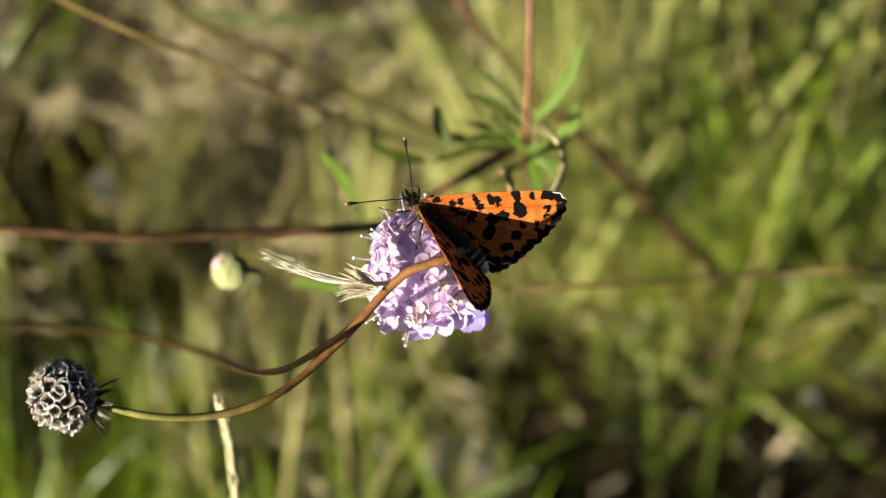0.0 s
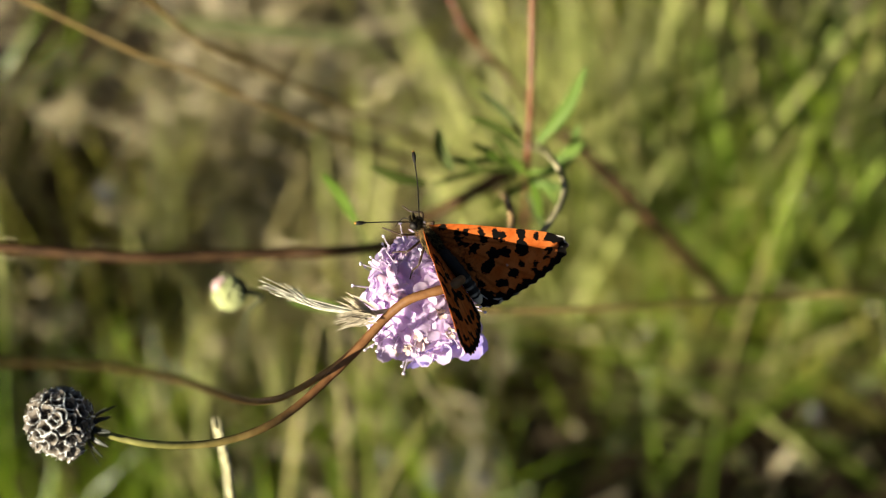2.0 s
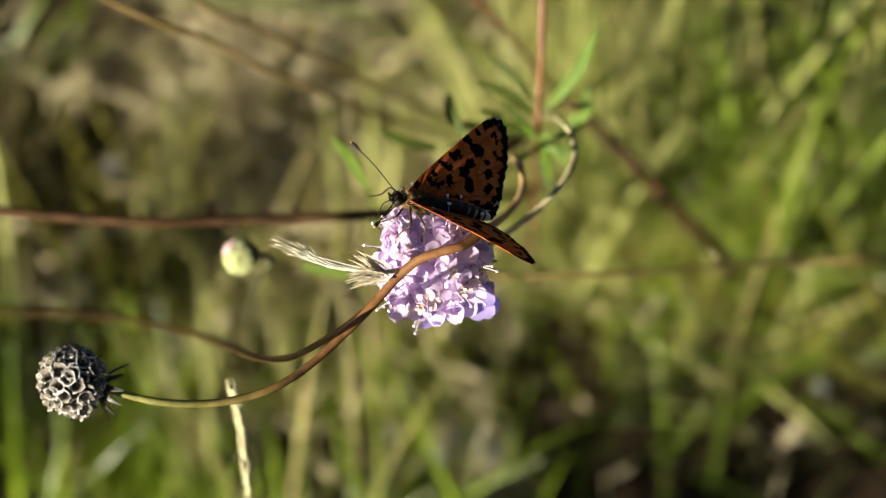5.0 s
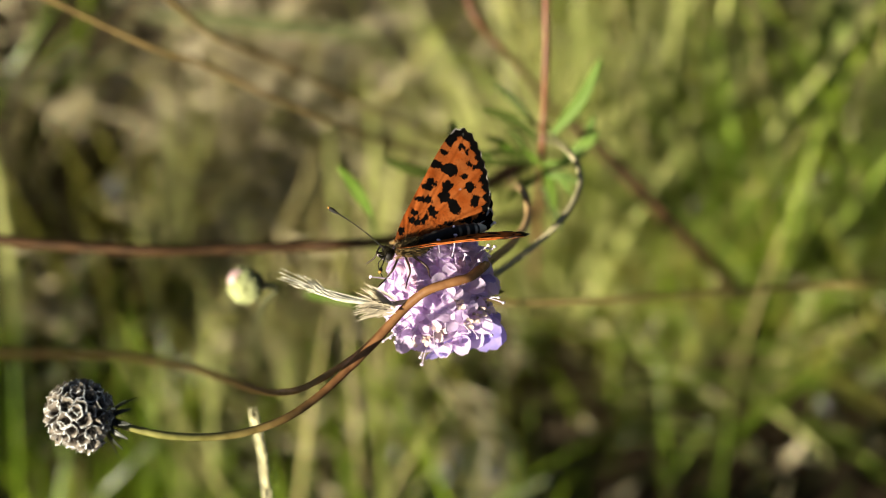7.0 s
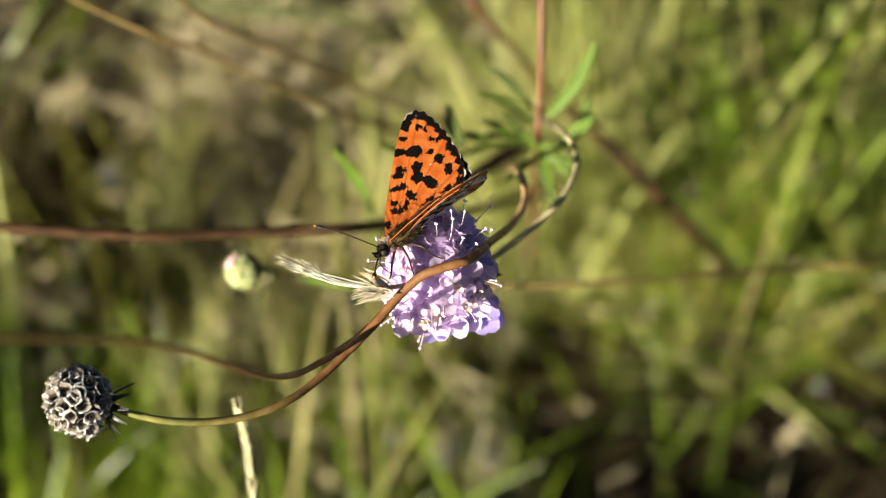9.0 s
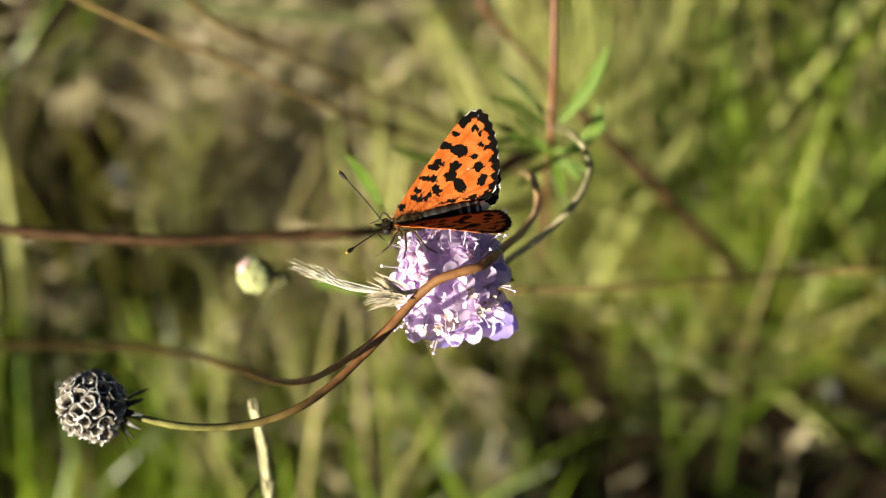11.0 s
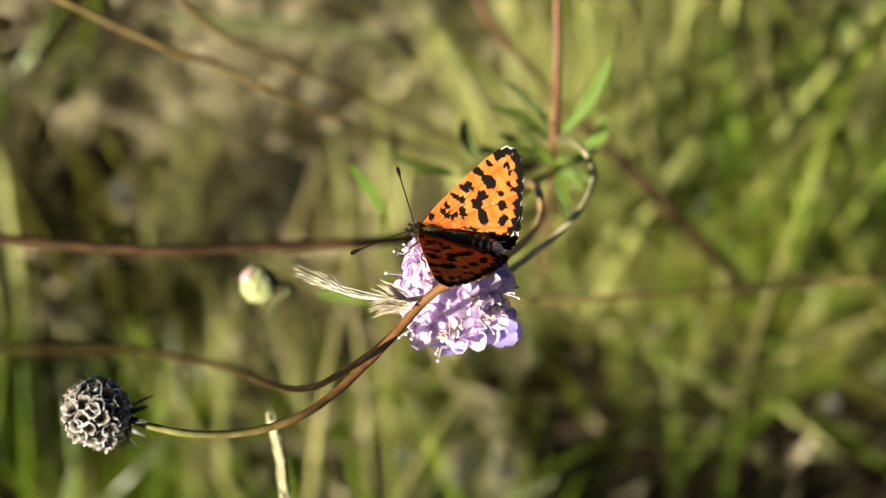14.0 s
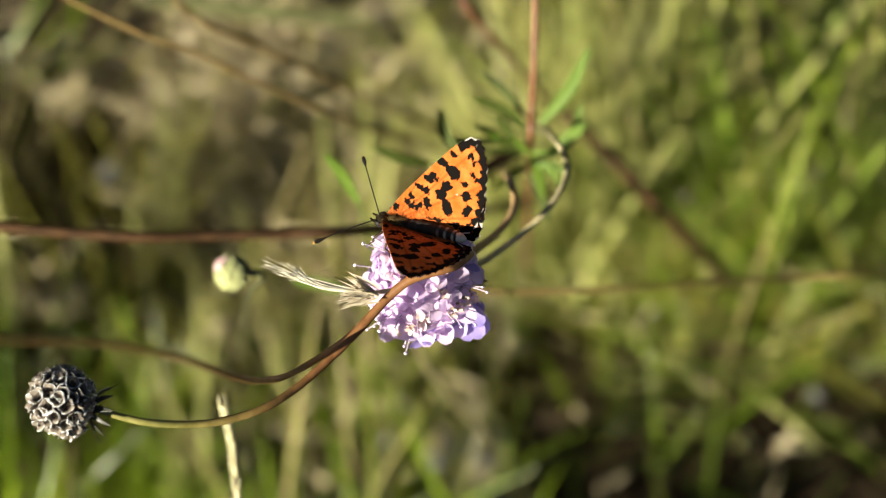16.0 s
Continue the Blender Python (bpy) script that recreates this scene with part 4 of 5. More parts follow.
# ---- dry grass spikelet beside the flower ----
def build_spikelet():
    base = site(*(-8.2, -6.0, -10.5))
    thing = holder("grass_spikelet", base, "dry cream grass spikelet with long pale awns", "grass ear")
    rnd = random.Random(14)
    tip = site(*(-23.3, -0.9, -13.9)) - base
    for i in range(34):
        j = Vector([rnd.uniform(-1, 1) for _ in range(3)])
        end = tip * rnd.uniform(0.62, 1.0) + (UP * rnd.uniform(-1.9, 0.5) + AHEAD * rnd.uniform(-1, 1)) * MM
        mid = tip * 0.45 + (UP * -1.1 + j * 0.5) * MM
        line = spline([tip * 0.04 + j * 0.1 * MM, mid, end], 7)
        part("awn", tube(bmesh.new(), line, lambda s: (0.11 * (1 - s) + 0.035) * MM, 5, 0.2), M_CREAM, thing)
    for i in range(4):
        s = 0.2 + 0.13 * i
        p = tip * s + (UP * -1.0 * math.sin(math.pi * s)) * MM
        line = spline([p, p + tip * 0.09 + UP * 0.2 * MM, p + tip * 0.19 + UP * rnd.uniform(-0.6, 0.1) * MM], 4)
        part("husk", leaf(bmesh.new(), line, lambda q: 0.5 * MM * math.sin(math.pi * min(1, q * 0.9 + 0.1)) + 0.00003, -AHEAD, 0.4, 0.00012), M_BRACT if i % 2 else M_CREAM, thing)
    for i in range(60):
        a = rnd.uniform(-0.6, 0.65)
        l = rnd.uniform(2.5, 5.6)
        way = (turned(-1, 0.12 + a, 0.25 + rnd.uniform(-.3, .3)))
        start = RIGHT * rnd.uniform(-0.5, 1.8) * MM + UP * rnd.uniform(-1.2, 1.0) * MM
        line = spline([start, start + way * l * 0.5 * MM + UP * 0.15 * MM, start + way * l * MM], 4)
        part("bract", leaf(bmesh.new(), line, lambda q: 0.26 * MM * math.sin(math.pi * min(1, q * 0.88 + 0.1)) + 0.00002, turned(-0.5, -0.3, 0.8) + UP * rnd.uniform(-.4, .4), 0.2), M_BRACT, thing)
    line = spline([Vector((0, 0, 0)), RIGHT * 5 * MM + AHEAD * 12 * MM, RIGHT * 10 * MM + AHEAD * 60 * MM - UP * 6 * MM, RIGHT * 14 * MM + AHEAD * 300 * MM - UP * 4 * MM], 6)
    part("stalk", tube(bmesh.new(), line, 0.35 * MM, 6), M_BRACT, thing)


build_spikelet()


# ---- grass ear ----
# seconds and the lean of the ear's tip in mm, to the right and up
EAR_SWAY = [
    (0, 0.0, -0.0), (1, -0.33, -0.09), (2, 0.01, -0.16), (3, 0.19, -0.76), (6, 1.06, 0.31), (6.5, 3.35, -0.52),
    (7, 2.86, 0.34), (7.5, 0.89, -0.05), (8, 1.21, -0.88), (8.5, 1.24, -2.13), (9, 0.72, -0.56), (11.5, 1.25, -0.08),
    (12.5, 0.57, -1.49), (13.5, 4.0, -0.13), (14.5, 1.87, -0.98), (16, 0.49, 0.18)]


def build_ear():
    pts = [site(*q) for q in (
(-31.0, -23.5, 33.1), (-30.5, -26.0, 34.9), (-29.8, -29.6, 36.8), (-29.3, -34.3, 38.6), (-28.9, -39.2, 42.4), (-29.0, -49.1, 62.0), (-30.8, -59.5, 116.9))]
    foot = pts[-1].copy()
    foot.z = 0
    thing = holder("grass_ear", foot, "pale straw-coloured grass ear on a thin stalk", "grass ear")
    line = spline([p - foot for p in pts] + [Vector((0, 0, 0))], 6)
    part("stalk", tube(bmesh.new(), line, lambda s: (0.72 - 0.35 * min(1, s * 1.6)) * MM, 8, 0.2), M_EAR, thing)
    rnd = random.Random(2)
    for i in range(100):
        p = line[1 + i // 4].lerp(line[2 + i // 4], rnd.random())
        q = line[max(0, i // 4 - 1)]
        up = (q - p).normalized() if (q - p).length else UP
        side = (RIGHT * (1 if i % 2 else -1) + AHEAD * rnd.uniform(-1, 1)).normalized()
        l = rnd.uniform(1.8, 3.4)
        o = rnd.uniform(0.2, 0.8)
        ln = spline([p, p + (up * l * 0.5 + side * 0.55) * MM, p + (up * l + side * o) * MM], 4)
        part("spikelet", leaf(bmesh.new(), ln, lambda s: 0.75 * MM * math.sin(math.pi * min(1, s * 0.88 + 0.1)) + 0.00003, side + UP * rnd.uniform(-0.5, 0.5), 0.4, 0.0002), M_EAR, thing)
    return thing, line[0]


EAR, EAR_TIP = build_ear()


# ---- butterfly ----
FORE = [(1.6, 0.4), (-0.4, 3.6), (-4.3, 8.4), (-7.9, 12.6), (-10.3, 14.8), (-11.7, 15.1), (-12.9, 14.3), (-13.6, 12.3), (-14.0, 9.4), (-13.9, 6.4), (-13.4, 3.6), (-12.5, 1.8), (-11.2, 1.0), (-8.1, 0.6), (-4.2, 0.4), (-0.8, 0.2)]
HIND = [(-0.6, 0.4), (-2.1, 3.8), (-4.9, 8.0), (-8.1, 11.4), (-10.3, 12.8), (-12.0, 11.9), (-13.0, 9.2), (-13.4, 6.3), (-13.3, 3.5), (-12.8, 1.3), (-12.1, 0.2), (-11.0, 0.2), (-8.7, 0.2), (-4.3, 0.2), (-1.4, 0.2)]
# black spots: x, s, half length along the wing, half width, turn in degrees
FORE_SPOTS = [
    (-6.87, 10.36, 0.82, 0.56, 20), (-8.79, 9.36, 0.93, 0.86, 49), (-7.77, 7.25, 0.74, 0.58, 165), (-6.98, 5.70, 0.78, 0.68, 165), (-8.14, 3.99, 1.09, 0.69, 68), (-4.82, 7.40, 0.85, 0.46, 25),
    (-5.60, 8.02, 0.76, 0.39, 25), (-3.46, 5.86, 0.89, 0.38, 14), (-4.51, 5.55, 0.55, 0.46, 165), (-2.31, 4.04, 0.73, 0.40, 43), (-1.64, 3.10, 0.55, 0.46, 165), (-4.83, 3.78, 0.85, 0.58, 74),
    (-2.25, 2.50, 0.55, 0.35, 165), (-3.42, 2.90, 0.79, 0.33, 140), (0.30, 1.82, 0.55, 0.46, 165), (-9.56, 13.23, 0.54, 0.48, 49), (-8.39, 12.01, 0.57, 0.35, 4), (-11.10, 12.29, 0.51, 0.45, 165),
    (-11.81, 11.40, 0.41, 0.45, 165), (-11.67, 9.86, 0.46, 0.41, 165), (-10.54, 8.15, 0.55, 0.41, 165), (-11.05, 6.44, 0.71, 0.67, 37), (-11.31, 4.42, 0.85, 0.48, 124), (-12.63, 9.28, 0.64, 0.41, 165),
    (-13.00, 7.05, 0.55, 0.41, 165), (-6.93, 1.90, 2.00, 0.15, 172), (-9.52, 1.75, 0.84, 0.36, 174), (-11.68, 2.17, 0.63, 0.32, 128),
    (-7.85, 9.85, 0.85, 0.50, 27), (-7.40, 6.50, 0.60, 0.34, 117), (-7.55, 4.85, 0.75, 0.42, 56), (-5.2, 7.7, 0.45, 0.3, 140),
]
HIND_SPOTS = [
    (-7.33, 3.50, 0.73, 0.54, 29), (-8.88, 4.75, 0.73, 0.54, 9), (-9.64, 2.31, 0.63, 0.54, 11), (-10.58, 5.15, 0.63, 0.54, 39), (-10.82, 3.35, 0.63, 0.54, 10), (-10.16, 0.96, 0.63, 0.54, 11),
    (-12.27, 5.55, 0.58, 0.43, 49), (-12.42, 3.77, 0.58, 0.43, 30), (-11.91, 2.06, 0.58, 0.43, 11), (-10.78, 0.51, 0.53, 0.43, 12), (-6.10, 1.55, 1.68, 0.76, 30),
]


def wing_mesh(outline, spots, under_spots, border, seed, mats, band=None, mirror=1, drop=0.0):
    """A wing with an upper and a lower skin. Fields on its points carry the pattern."""
    rim = spline([Vector((x, s, 0)) for x, s in outline], 10)
    n = len(rim)
    total = [0.0]
    for a, b in zip(rim, rim[1:]):
        total.append(total[-1] + (b - a).length)
    outer = [p.length > 10.9 and p.x < -9.6 and p.y > 0.6 for p in rim]
    scal = []
    for p, l, o in zip(rim, total, outer):
        scal.append(p * (1 + (0.009 * math.sin(l * 2 * math.pi / 1.45) if o else 0)))
    root = Vector((-0.2 if outline is FORE else -1.0, 0.3, 0))
    edge_pts = np.array([[p.x, p.y] for p, o in zip(scal, outer) if o])
    steps = 46
    bm = bmesh.new()
    fields = {k: bm.verts.layers.float.new(k) for k in ("ink", "dust", "lace", "vein")}
    rnd = random.Random(seed)

    def field(v, x, s, kinds, top):
        near = float(np.min(np.hypot(edge_pts[:, 0] - x, edge_pts[:, 1] - s)))
        wav = 0.30 * math.sin(s * 4.3) + 0.12 * math.sin(s * 9 + 1)
        ink = -1.0
        gx = x + 0.34 * noise.noise(Vector((x * 1.1, s * 1.1, seed))) + 0.34 * noise.noise(Vector((x * 2.3, s * 2.3, seed)))
        gs = s + 0.34 * noise.noise(Vector((x * 1.1, s * 1.1, seed + 9))) + 0.34 * noise.noise(Vector((x * 2.3, s * 2.3, seed + 5)))
        for px, ps, a, b, turn in kinds:
            c, d = math.cos(radians(turn)), math.sin(radians(turn))
            u, w = (gx - px) * c + (gs - ps) * d, -(gx - px) * d + (gs - ps) * c
            q = (abs(u / a) ** 3 + abs(w / b) ** 3) ** (1 / 3) / 1.08
            ink = max(ink, (1 - q) * min(a, b))
        if top:
            ink = max(ink, (border * (1 + 0.7 * math.exp(-math.hypot(x + 12.2, s - 15.0) / 2.2)) + wav * 0.8 - near) * 0.8)
        else:
            ink = max(ink, 0.12 - abs(near - 0.45 - 0.18 * math.sin(s * 4.3)))
        v[fields["ink"]] = ink
        body = max(0, 1 - math.hypot(x * 0.13 + 0.5, s * 0.24))
        rear = max(0, 1 - s / (2.9 - 0.02 * x)) if s >= 0 else 1
        v[fields["dust"]] = (max(body * (0.46 if outline is FORE else 1.5), rear * (0.28 if outline is FORE else 1.0)) if top else body * 0.3)
        v[fields["lace"]] = max(0, 0.44 - abs(near - 0.08) * 2.2) if top else 0
        ang = math.atan2(s, -x)
        v[fields["vein"]] = max(0, 1 - abs(math.sin(ang * 11)) * math.hypot(x, s) * 0.34) * (0.75 if top else 0.4)

    skins = []
    for top in (True, False):
        rows = []
        for j in range(steps + 1):
            r = (j / steps) ** 0.85
            row = []
            for p in scal:
                q = root.lerp(p, r)
                camber = 0.35 * math.sin(math.pi * min(1, q.length / 20)) + 0.05 * math.sin(math.atan2(q.y, -q.x) * 26) * min(1, q.length / 8)
                v = bm.verts.new((q.x * MM, mirror * q.y * MM, (camber - drop + (0.045 if top else -0.045)) * MM))
                field(v, q.x, q.y, spots if top else under_spots, top)
                row.append(v)
            rows.append(row)
        for a, b in zip(rows, rows[1:]):
            for i in range(n - 1):
                quad = (a[i], a[i + 1], b[i + 1], b[i])
                if top != (mirror > 0):
                    quad = quad[::-1]
                f = bm.faces.new(quad)
                if top:
                    f.material_index = 0
                else:
                    x, s = (a[i].co.x + b[i + 1].co.x) * 500, abs(a[i].co.y + b[i + 1].co.y) * 500
                    f.material_index = 2 if band and band(x, s) else 1
        skins.append(rows)
    a, b = skins[0][-1], skins[1][-1]
    for i in range(n - 1):
        bm.faces.new((a[i], a[i + 1], b[i + 1], b[i])).material_index = 0
    me = bpy.data.meshes.new("wing")
    bm.to_mesh(me)
    bm.free()
    for m in mats:
        me.materials.append(m)
    me.shade_smooth()
    return me


def build_butterfly():
    thing = holder("butterfly", (0, 0, 0), "orange fritillary butterfly with black spots sitting on the lilac flower", "butterfly")
    rnd = random.Random(6)
    # thorax with hair
    bm = bmesh.new()
    ball(bm, (-1.0 * MM, 0, 0), (2.7 * MM, 1.4 * MM, 1.3 * MM), None, 0.08, 18)
    for i in range(1300):
        d = Vector((rnd.gauss(0, 1), rnd.gauss(0, 1), rnd.gauss(0.3, 1))).normalized()
        p = Vector((-1.0 + d.x * 2.7, d.y * 1.35, d.z * 1.25)) * MM
        w = (d + Vector((-0.9, 0, 0.1)) + Vector([rnd.uniform(-0.4, 0.4) for _ in range(3)])).normalized()
        q = p + w * rnd.uniform(0.5, 1.1) * MM
        s = w.cross(d).normalized() * 0.045 * MM
        bm.faces.new([bm.verts.new(c) for c in (p - s, p + s, q)])
    part("thorax", bm, M_FUZZ, thing, "dark hairy thorax")
    bm = bmesh.new()
    for i in range(260):
        a = rnd.uniform(0, 2 * math.pi)
        p = Vector((rnd.uniform(0.9, 1.9), 1.05 * math.cos(a), 0.95 * math.sin(a))) * MM
        w = (Vector((0.2, math.cos(a), math.sin(a))) + Vector([rnd.uniform(-0.5, 0.5) for _ in range(3)])).normalized()
        q = p + w * rnd.uniform(0.35, 0.7) * MM
        d = w.cross(Vector((1, 0.2, 0.1))).normalized() * 0.05 * MM
        bm.faces.new([bm.verts.new(c) for c in (p - d, p + d, q)])
    part("collar", bm, M_COLLAR, thing, "orange-beige collar of hair")
    # abdomen with pale rings
    bm = bmesh.new()
    line = spline([Vector(p) * MM for p in ((-2.2, 0, 0.4), (-4.5, 0, 1.2), (-7.5, 0, 1.6), (-10.0, 0, 1.6), (-11.9, 0, 1.4))], 14)
    ring = bm.verts.layers.float.new("ring")
    tube(bm, line, lambda s: (0.95 - 0.2 * s) * MM * (1 if s < 0.78 else math.sqrt(max(0.04, 1 - ((s - 0.78) / 0.225) ** 2))) * (1 + 0.06 * math.cos(s * 50)), 16)
    for v in bm.verts:
        s = (-v.co.x / MM - 2.2) / 9.6
        around = abs(v.co.y) / (1.0 * MM)
        band = max(0, math.cos(s * 50 + 2.6)) ** 2 * min(1, around * 1.7)
        v[ring] = max(band * min(1, max(0, s * 3.6 - 1.75)), 1.0 if s > 0.88 else 0) * min(1, max(0, (v.co.z / MM - 1.3) * 2.2 + 0.4))
    part("abdomen", bm, M_BELLY, thing, "black abdomen with pale rings")
    # head, eyes, feelers, mouth
    bm = bmesh.new()
    ball(bm, (2.5 * MM, 0, -0.4 * MM), (0.85 * MM, 0.95 * MM, 0.85 * MM), None, 0.08, 14)
    for i in range(160):
        d = Vector((rnd.gauss(0.2, 1), rnd.gauss(0, 1), rnd.gauss(0, 1))).normalized()
        p = Vector((2.5 + d.x * 0.8, d.y * 0.9, -0.4 + d.z * 0.8)) * MM
        q = p + (d + Vector((-0.3, 0, 0.3))) * rnd.uniform(0.3, 0.55) * MM
        s = d.cross(Vector((0.3, 0.2, 1))).normalized() * 0.045 * MM
        bm.faces.new([bm.verts.new(c) for c in (p - s, p + s, q)])
    head = part("head", bm, M_FUZZ, thing, "dark hairy head")
    feelers = []
    for side in (1, -1):
        bm = bmesh.new()
        ball(bm, (2.7 * MM, side * 0.78 * MM, -0.35 * MM), (0.58 * MM, 0.42 * MM, 0.62 * MM), None, 0, 14)
        part("eye", bm, M_BLACK, head, "black eye")
        bm = bmesh.new()
        line = spline([Vector(p) * MM for p in ((0, 0, 0), (4.9, 0, 0.3), (9.6, 0, 0))], 8)
        tube(bm, line, lambda s: (0.085 if s < 0.84 else 0.085 + 0.24 * math.sin((s - 0.84) / 0.16 * math.pi * 0.8)) * MM, 8)
        feeler = part("antenna", bm, M_BLACK, head, "thin black antenna with a club")
        feeler.location = Vector((3.0, side * 0.4, 0.2)) * MM
        feelers.append((side, feeler))
        bm = bmesh.new()
        ball(bm, line[-1] + (line[-1] - line[-2]).normalized() * 0.05 * MM, (0.20 * MM, 0.20 * MM, 0.20 * MM), None, 0, 10)
        part("antenna_tip", bm, M_YELLOW, feeler, "yellow antenna tip")
        bm = bmesh.new()
        tube(bm, spline([Vector(p) * MM for p in ((3.0, side * 0.35, -0.7), (3.8, side * 0.45, -0.5), (4.2, side * 0.4, -0.1))], 4), lambda s: (0.26 - 0.14 * s) * MM, 8)
        part("palp", bm, M_FUZZ, head)
        for x0, out, fwd, down in ((1.4, 2.6, 2.6, -4.0), (0.2, 3.4, 0.5, -4.4), (-0.9, 3.2, -2.4, -4.6)):
            bm = bmesh.new()
            line = spline([Vector(p) * MM for p in ((x0, side * 0.8, -1.0), (x0 + fwd * 0.5, side * out, -1.2), (x0 + fwd * 0.8, side * (out - 0.2), down * 0.7), (x0 + fwd * 1.25, side * out, down))], 5)
            tube(bm, line, lambda s: (0.19 - 0.10 * s) * MM, 6)
            part("leg", bm, M_LEG, thing)
    bm = bmesh.new()
    tube(bm, spline([Vector(p) * MM for p in ((3.2, 0, -0.9), (3.9, 0, -2.0), (3.5, 0, -3.6), (3.0, 0, -4.6))], 5), 0.07 * MM, 6)
    part("proboscis", bm, M_BLACK, head)
    under_fore = [(-3.5 - 1.1 * i, 5.0 + 2.0 * i, 0.45, 0.3, 30) for i in range(5)] + [(-2.4 - 1.0 * i, 3.6 + 2.1 * i, 0.5, 0.22, 60) for i in range(6)] + [(-10.4 - 0.5 * i, 14.6 - 1.5 * i, 0.35, 0.3, 0) for i in range(5)] + [(-12.2, 13.8 - 1.4 * i, 0.28, 0.28, 0) for i in range(4)]
    u = random.Random(77)
    under_hind = [(-1.5 - r * 2.3 * math.cos(a), 0.6 + r * 2.3 * math.sin(a), u.uniform(0.5, 0.8), u.uniform(0.36, 0.52), u.uniform(0, 180)) for i, r in enumerate((1.0, 1.9, 2.7, 3.6, 4.4, 5.2, 5.9)) for a in (0.10 + 0.04 * (i % 3), 0.30, 0.47 - 0.05 * (i % 2), 0.66, 0.84 - 0.04 * (i % 3), 1.0)]
    wings = []
    for side in (1, -1):
        me = wing_mesh(FORE, FORE_SPOTS, under_fore, 0.86, 1, (M_WING, M_UNDER_O, M_UNDER), lambda x, s: s > 13.0 + 0.35 * (x + 12), side)
        fore = new("forewing", me)
        me = wing_mesh(HIND, HIND_SPOTS, under_hind, 0.9, 2, (M_WING, M_UNDER, M_UNDER_O), lambda x, s: 5.0 < math.hypot(x + 0.8, s) + 0.5 * math.sin(9 * math.atan2(s, -x)) < 6.8 or 10.6 < math.hypot(x + 0.8, s) + 0.5 * math.sin(11 * math.atan2(s, -x)) < 12.4, side, 0.30)
        hind = new("hindwing", me)
        for w, label in ((fore, "orange forewing with black spots and edge"), (hind, "orange hindwing with cream underside")):
            w.parent = thing
            tagged(w, label)
        wings.append((side, fore, hind))
    return thing, wings, feelers


BUTTERFLY, WINGS, FEELERS = build_butterfly()


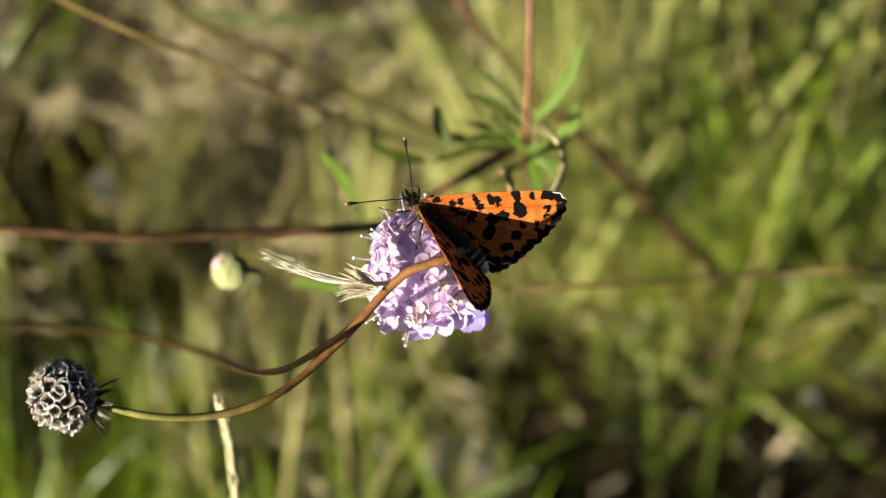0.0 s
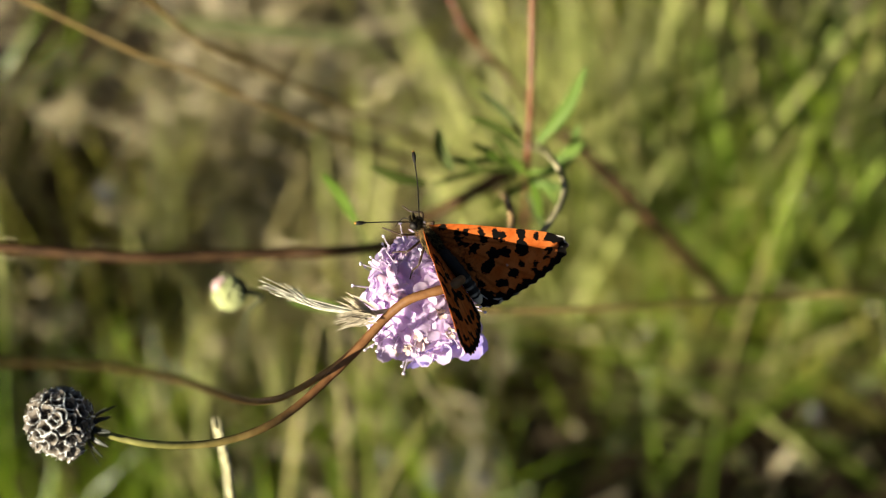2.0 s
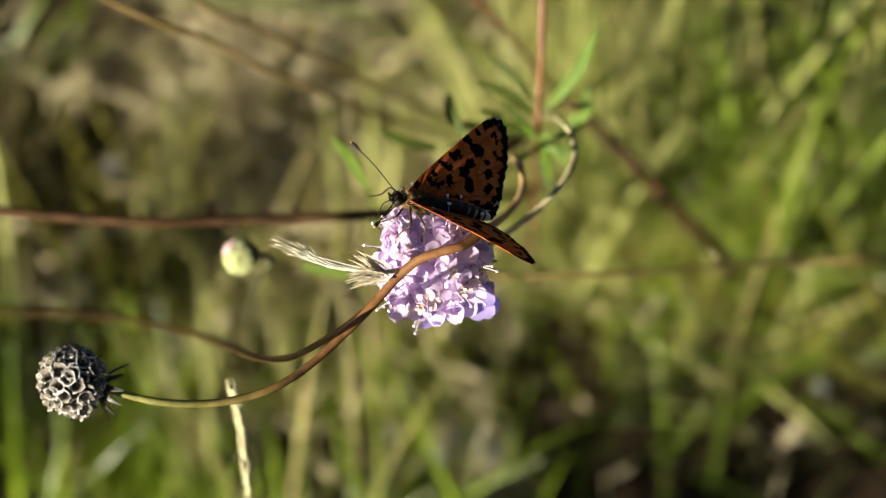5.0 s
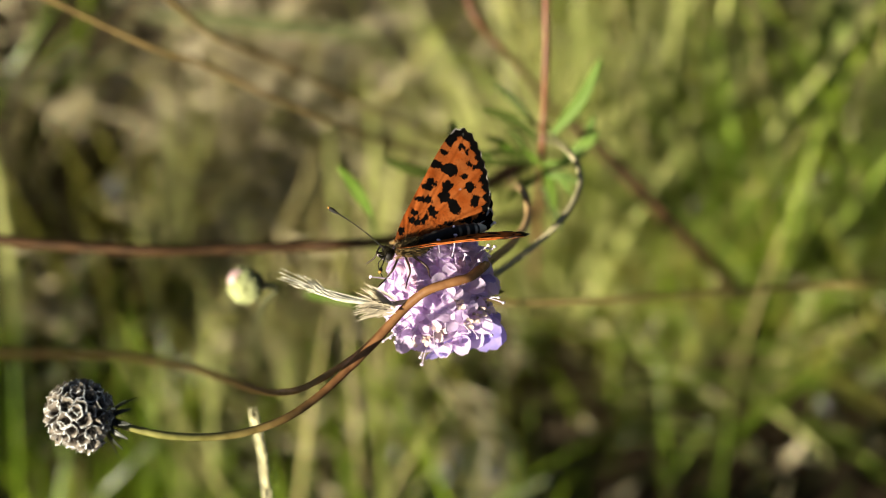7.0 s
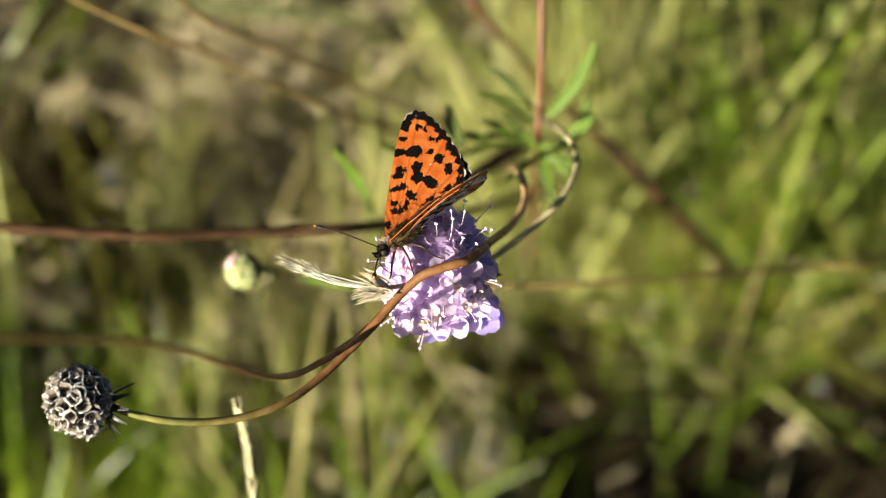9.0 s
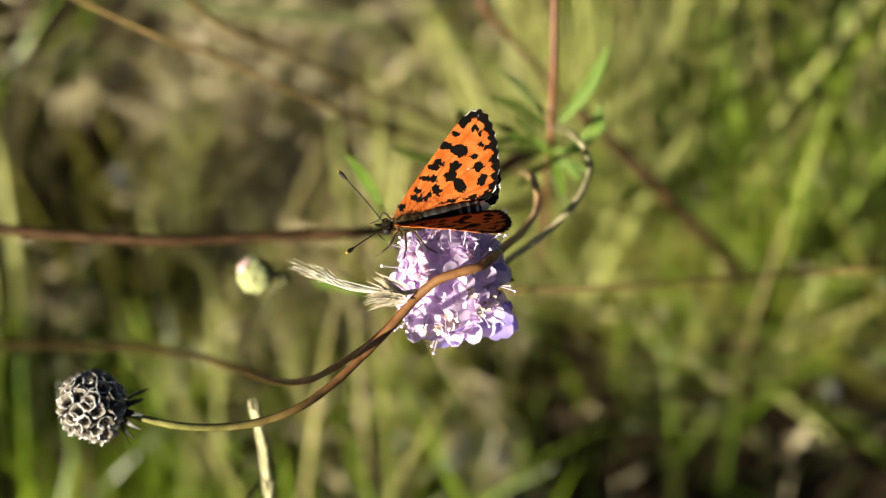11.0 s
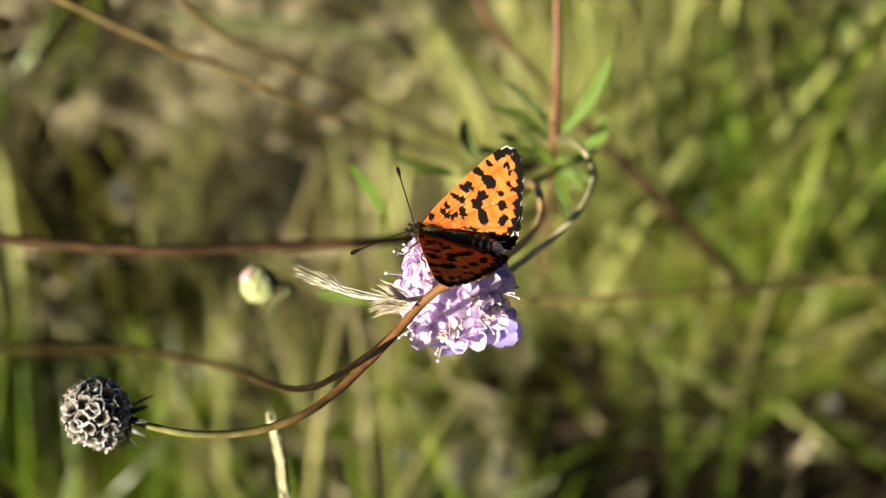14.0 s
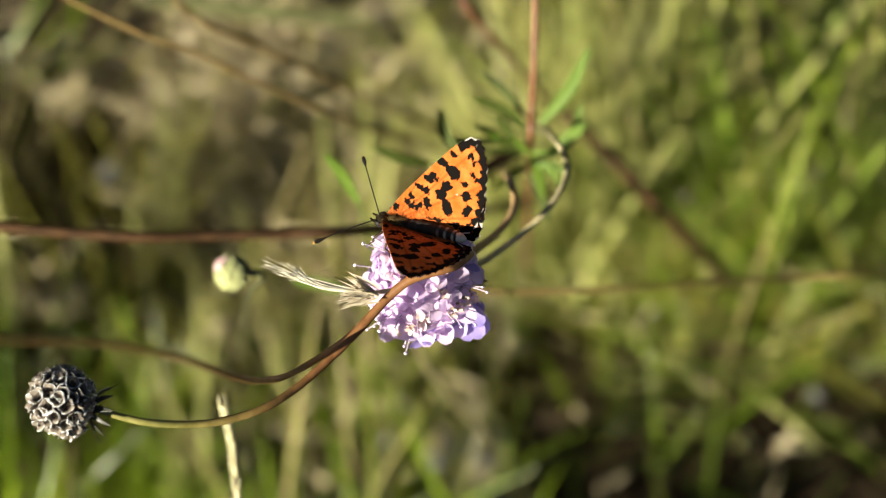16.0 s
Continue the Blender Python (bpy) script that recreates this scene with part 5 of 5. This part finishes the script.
# ---- the butterfly's movements ----
# seconds; place in mm; the way its head points and its back faces, as right, up,
# towards the viewer; the rise of its right and left wings in degrees
FLIGHT = [
    (0, -0.20, 4.21, -7.0, (-0.687, 0.707, 0.167), (0.438, 0.219, 0.872), 40, 46),
    (0.5, -0.30, 3.96, -7.0, (-0.669, 0.724, 0.168), (0.463, 0.229, 0.856), 49, 47),
    (1, -0.51, 3.73, -7.0, (-0.647, 0.747, 0.157), (0.461, 0.219, 0.860), 45, 44),
    (1.5, -0.30, 4.50, -7.0, (-0.576, 0.779, 0.247), (0.619, 0.219, 0.754), 44, 37),
    (2, 0.43, 4.67, -7.0, (-0.544, 0.788, 0.288), (0.649, 0.178, 0.739), 41, 33),
    (2.5, 0.15, 4.13, -7.0, (-0.612, 0.759, 0.220), (0.615, 0.283, 0.736), 37, 29),
    (3, -0.42, 4.47, -7.0, (-0.669, 0.695, 0.264), (0.574, 0.256, 0.778), 29, 26),
    (3.5, 0.17, 4.36, -7.0, (-0.616, 0.750, 0.243), (0.609, 0.256, 0.751), 44, 54),
    (3.7, -0.63, 4.43, -7.0, (-0.663, 0.658, 0.357), (0.640, 0.250, 0.727), 26, 27),
    (5.8, -6.10, 2.30, -7.0, (-0.934, 0.135, 0.331), (0.323, 0.712, 0.623), 36, 39),
    (6, -7.12, 1.44, -7.0, (-1.000, -0.010, -0.006), (-0.011, 0.606, 0.796), 64, 75),
    (6.2, -5.91, 2.15, -7.0, (-0.985, -0.167, 0.051), (-0.032, 0.464, 0.885), 57, 66),
    (6.5, -5.88, 1.40, -7.0, (-0.987, -0.153, 0.047), (-0.057, 0.612, 0.789), 57, 60),
    (6.8, -6.45, 0.25, -7.0, (-0.988, -0.120, 0.103), (-0.071, 0.918, 0.390), 50, 56),
    (7, -5.26, 1.90, -7.0, (-0.934, -0.150, 0.324), (0.090, 0.779, 0.621), 39, 37),
    (7.2, -6.52, 0.08, -7.0, (-0.920, -0.225, 0.322), (0.018, 0.794, 0.608), 36, 32),
    (7.5, -6.42, 0.93, -7.0, (-0.941, -0.252, 0.224), (-0.144, 0.901, 0.410), 56, 52),
    (7.8, -6.17, -0.09, -7.0, (-0.888, -0.447, 0.102), (-0.274, 0.695, 0.665), 17, 20),
    (8, -6.85, 1.73, -7.0, (-0.913, -0.405, 0.048), (-0.334, 0.811, 0.480), 31, 33),
    (8.3, -7.16, -0.30, -7.0, (-0.853, -0.508, 0.116), (-0.428, 0.810, 0.400), 32, 30),
    (8.5, -6.46, -0.41, -7.0, (-0.814, -0.569, 0.119), (-0.408, 0.704, 0.582), 34, 35),
    (8.7, -5.55, 0.74, -7.0, (-0.831, -0.545, 0.108), (-0.364, 0.681, 0.635), 27, 33),
    (9, -5.95, 0.97, -7.0, (-0.852, -0.506, 0.134), (-0.357, 0.749, 0.557), 32, 41),
    (9.1, -6.31, 2.50, -7.0, (-0.960, -0.126, 0.250), (0.045, 0.812, 0.582), 35, 34),
    (9.2, -4.91, 3.98, -7.0, (-0.907, 0.064, 0.416), (0.315, 0.758, 0.571), 31, 30),
    (11.3, -7.01, 3.97, -7.0, (-0.990, -0.136, 0.025), (-0.037, 0.439, 0.898), 55, 61),
    (11.5, -5.77, 4.11, -7.0, (-0.996, -0.088, 0.011), (-0.031, 0.463, 0.886), 55, 66),
    (11.8, -5.62, 2.87, -7.0, (-0.989, 0.042, -0.141), (-0.118, 0.350, 0.929), 45, 39),
    (12, -4.18, 5.36, -7.0, (-0.962, 0.272, 0.017), (0.128, 0.394, 0.910), 45, 48),
    (12.3, -4.63, 4.06, -7.0, (-0.992, 0.027, -0.124), (-0.121, 0.093, 0.988), 57, 75),
    (12.5, -4.59, 4.11, -7.0, (-0.863, 0.264, -0.431), (-0.265, 0.491, 0.830), 49, 41),
    (12.8, -4.67, 2.85, -7.0, (-0.994, -0.021, -0.109), (-0.110, 0.324, 0.940), 51, 70),
    (13, -4.01, 3.02, -7.0, (-0.978, 0.025, -0.205), (-0.188, 0.302, 0.935), 47, 64),
    (13.5, -3.71, 3.33, -7.0, (-0.850, 0.251, -0.463), (-0.290, 0.511, 0.809), 49, 41),
    (14, -3.73, 3.47, -7.0, (-0.850, 0.251, -0.463), (-0.290, 0.511, 0.809), 49, 41),
    (14.5, -4.05, 3.15, -7.0, (-0.850, 0.251, -0.463), (-0.290, 0.511, 0.809), 49, 41),
    (15, -4.22, 3.71, -7.0, (-0.850, 0.251, -0.463), (-0.290, 0.511, 0.809), 49, 41),
    (15.5, -3.78, 3.45, -7.0, (-0.850, 0.251, -0.463), (-0.290, 0.511, 0.809), 49, 41),
    (16, -4.34, 3.88, -7.0, (-0.850, 0.251, -0.463), (-0.290, 0.511, 0.809), 49, 41),
]

# seconds; the way the right and the left antenna point, as forward, left and up of the body
FEELER_WAYS = [
    (0, (0.74, -0.19, 0.65), (0.63, 0.78, -0.03)),
    (3, (0.64, -0.75, -0.17), (0.59, 0.78, -0.22)),
    (3.5, (0.63, -0.77, -0.08), (0.66, 0.75, -0.01)),
    (6, (0.71, -0.70, 0.06), (0.52, 0.84, 0.16)),
    (6.5, (0.72, -0.64, 0.26), (0.57, 0.70, 0.43)),
    (7, (0.67, -0.63, 0.39), (0.43, 0.83, 0.37)),
    (7.5, (0.64, -0.74, 0.20), (0.36, 0.91, 0.21)),
    (8, (0.73, -0.58, 0.36), (0.53, 0.85, 0.02)),
    (8.5, (0.60, -0.78, 0.20), (0.37, 0.88, 0.30)),
    (9, (0.59, -0.69, 0.42), (0.39, 0.89, 0.25)),
    (11.5, (0.51, -0.85, 0.15), (0.64, 0.52, 0.57)),
    (12, (0.53, -0.83, 0.18), (0.74, 0.56, 0.38)),
    (12.5, (0.59, -0.75, 0.30), (0.64, 0.71, 0.30)),
    (13, (0.42, -0.91, 0.02), (0.72, 0.53, 0.45)),
    (13.3, (0.65, -0.75, 0.11), (0.55, 0.78, 0.30)),
    (16, (0.65, -0.75, 0.11), (0.55, 0.78, 0.30)),
]


def motions():
    body, folds = [], {1: [], -1: []}
    for t, x, y, d, fwd, back, rise_r, rise_l in FLIGHT:
        f = turned(*fwd)
        b = turned(*back)
        b = (b - f * f.dot(b)).normalized()
        m = Matrix((f, b.cross(f), b)).transposed().to_4x4()
        body.append((t, Matrix.Translation(site(x, y, d)) @ m))
        folds[1].append((t, rise_l))
        folds[-1].append((t, -rise_r))
    foot = EAR.matrix_basis.translation.copy()
    sway = []
    for t, x, y in EAR_SWAY:
        lean = EAR_TIP.rotation_difference(EAR_TIP + (RIGHT * x + UP * y) * MM)
        sway.append((t, Matrix.Translation(foot) @ lean.to_matrix().to_4x4()))
    walk(EAR, sway)
    walk(BUTTERFLY, body)
    for side, feeler in FEELERS:
        root = feeler.location.copy()
        rows = []
        for t, right, left in FEELER_WAYS:
            turn = Vector((1, 0, 0)).rotation_difference(Vector(left if side > 0 else right))
            rows.append((t, Matrix.Translation(root) @ turn.to_matrix().to_4x4()))
        walk(feeler, rows)
    for side, fore, hind in WINGS:
        walk(fore, [(t, pose(0, side * 0.0004, 0.0005, a)) for t, a in folds[side]])
        walk(hind, [(t, pose(-0.0006, side * 0.0004, 0.0005, a)) for t, a in folds[side]])


motions()
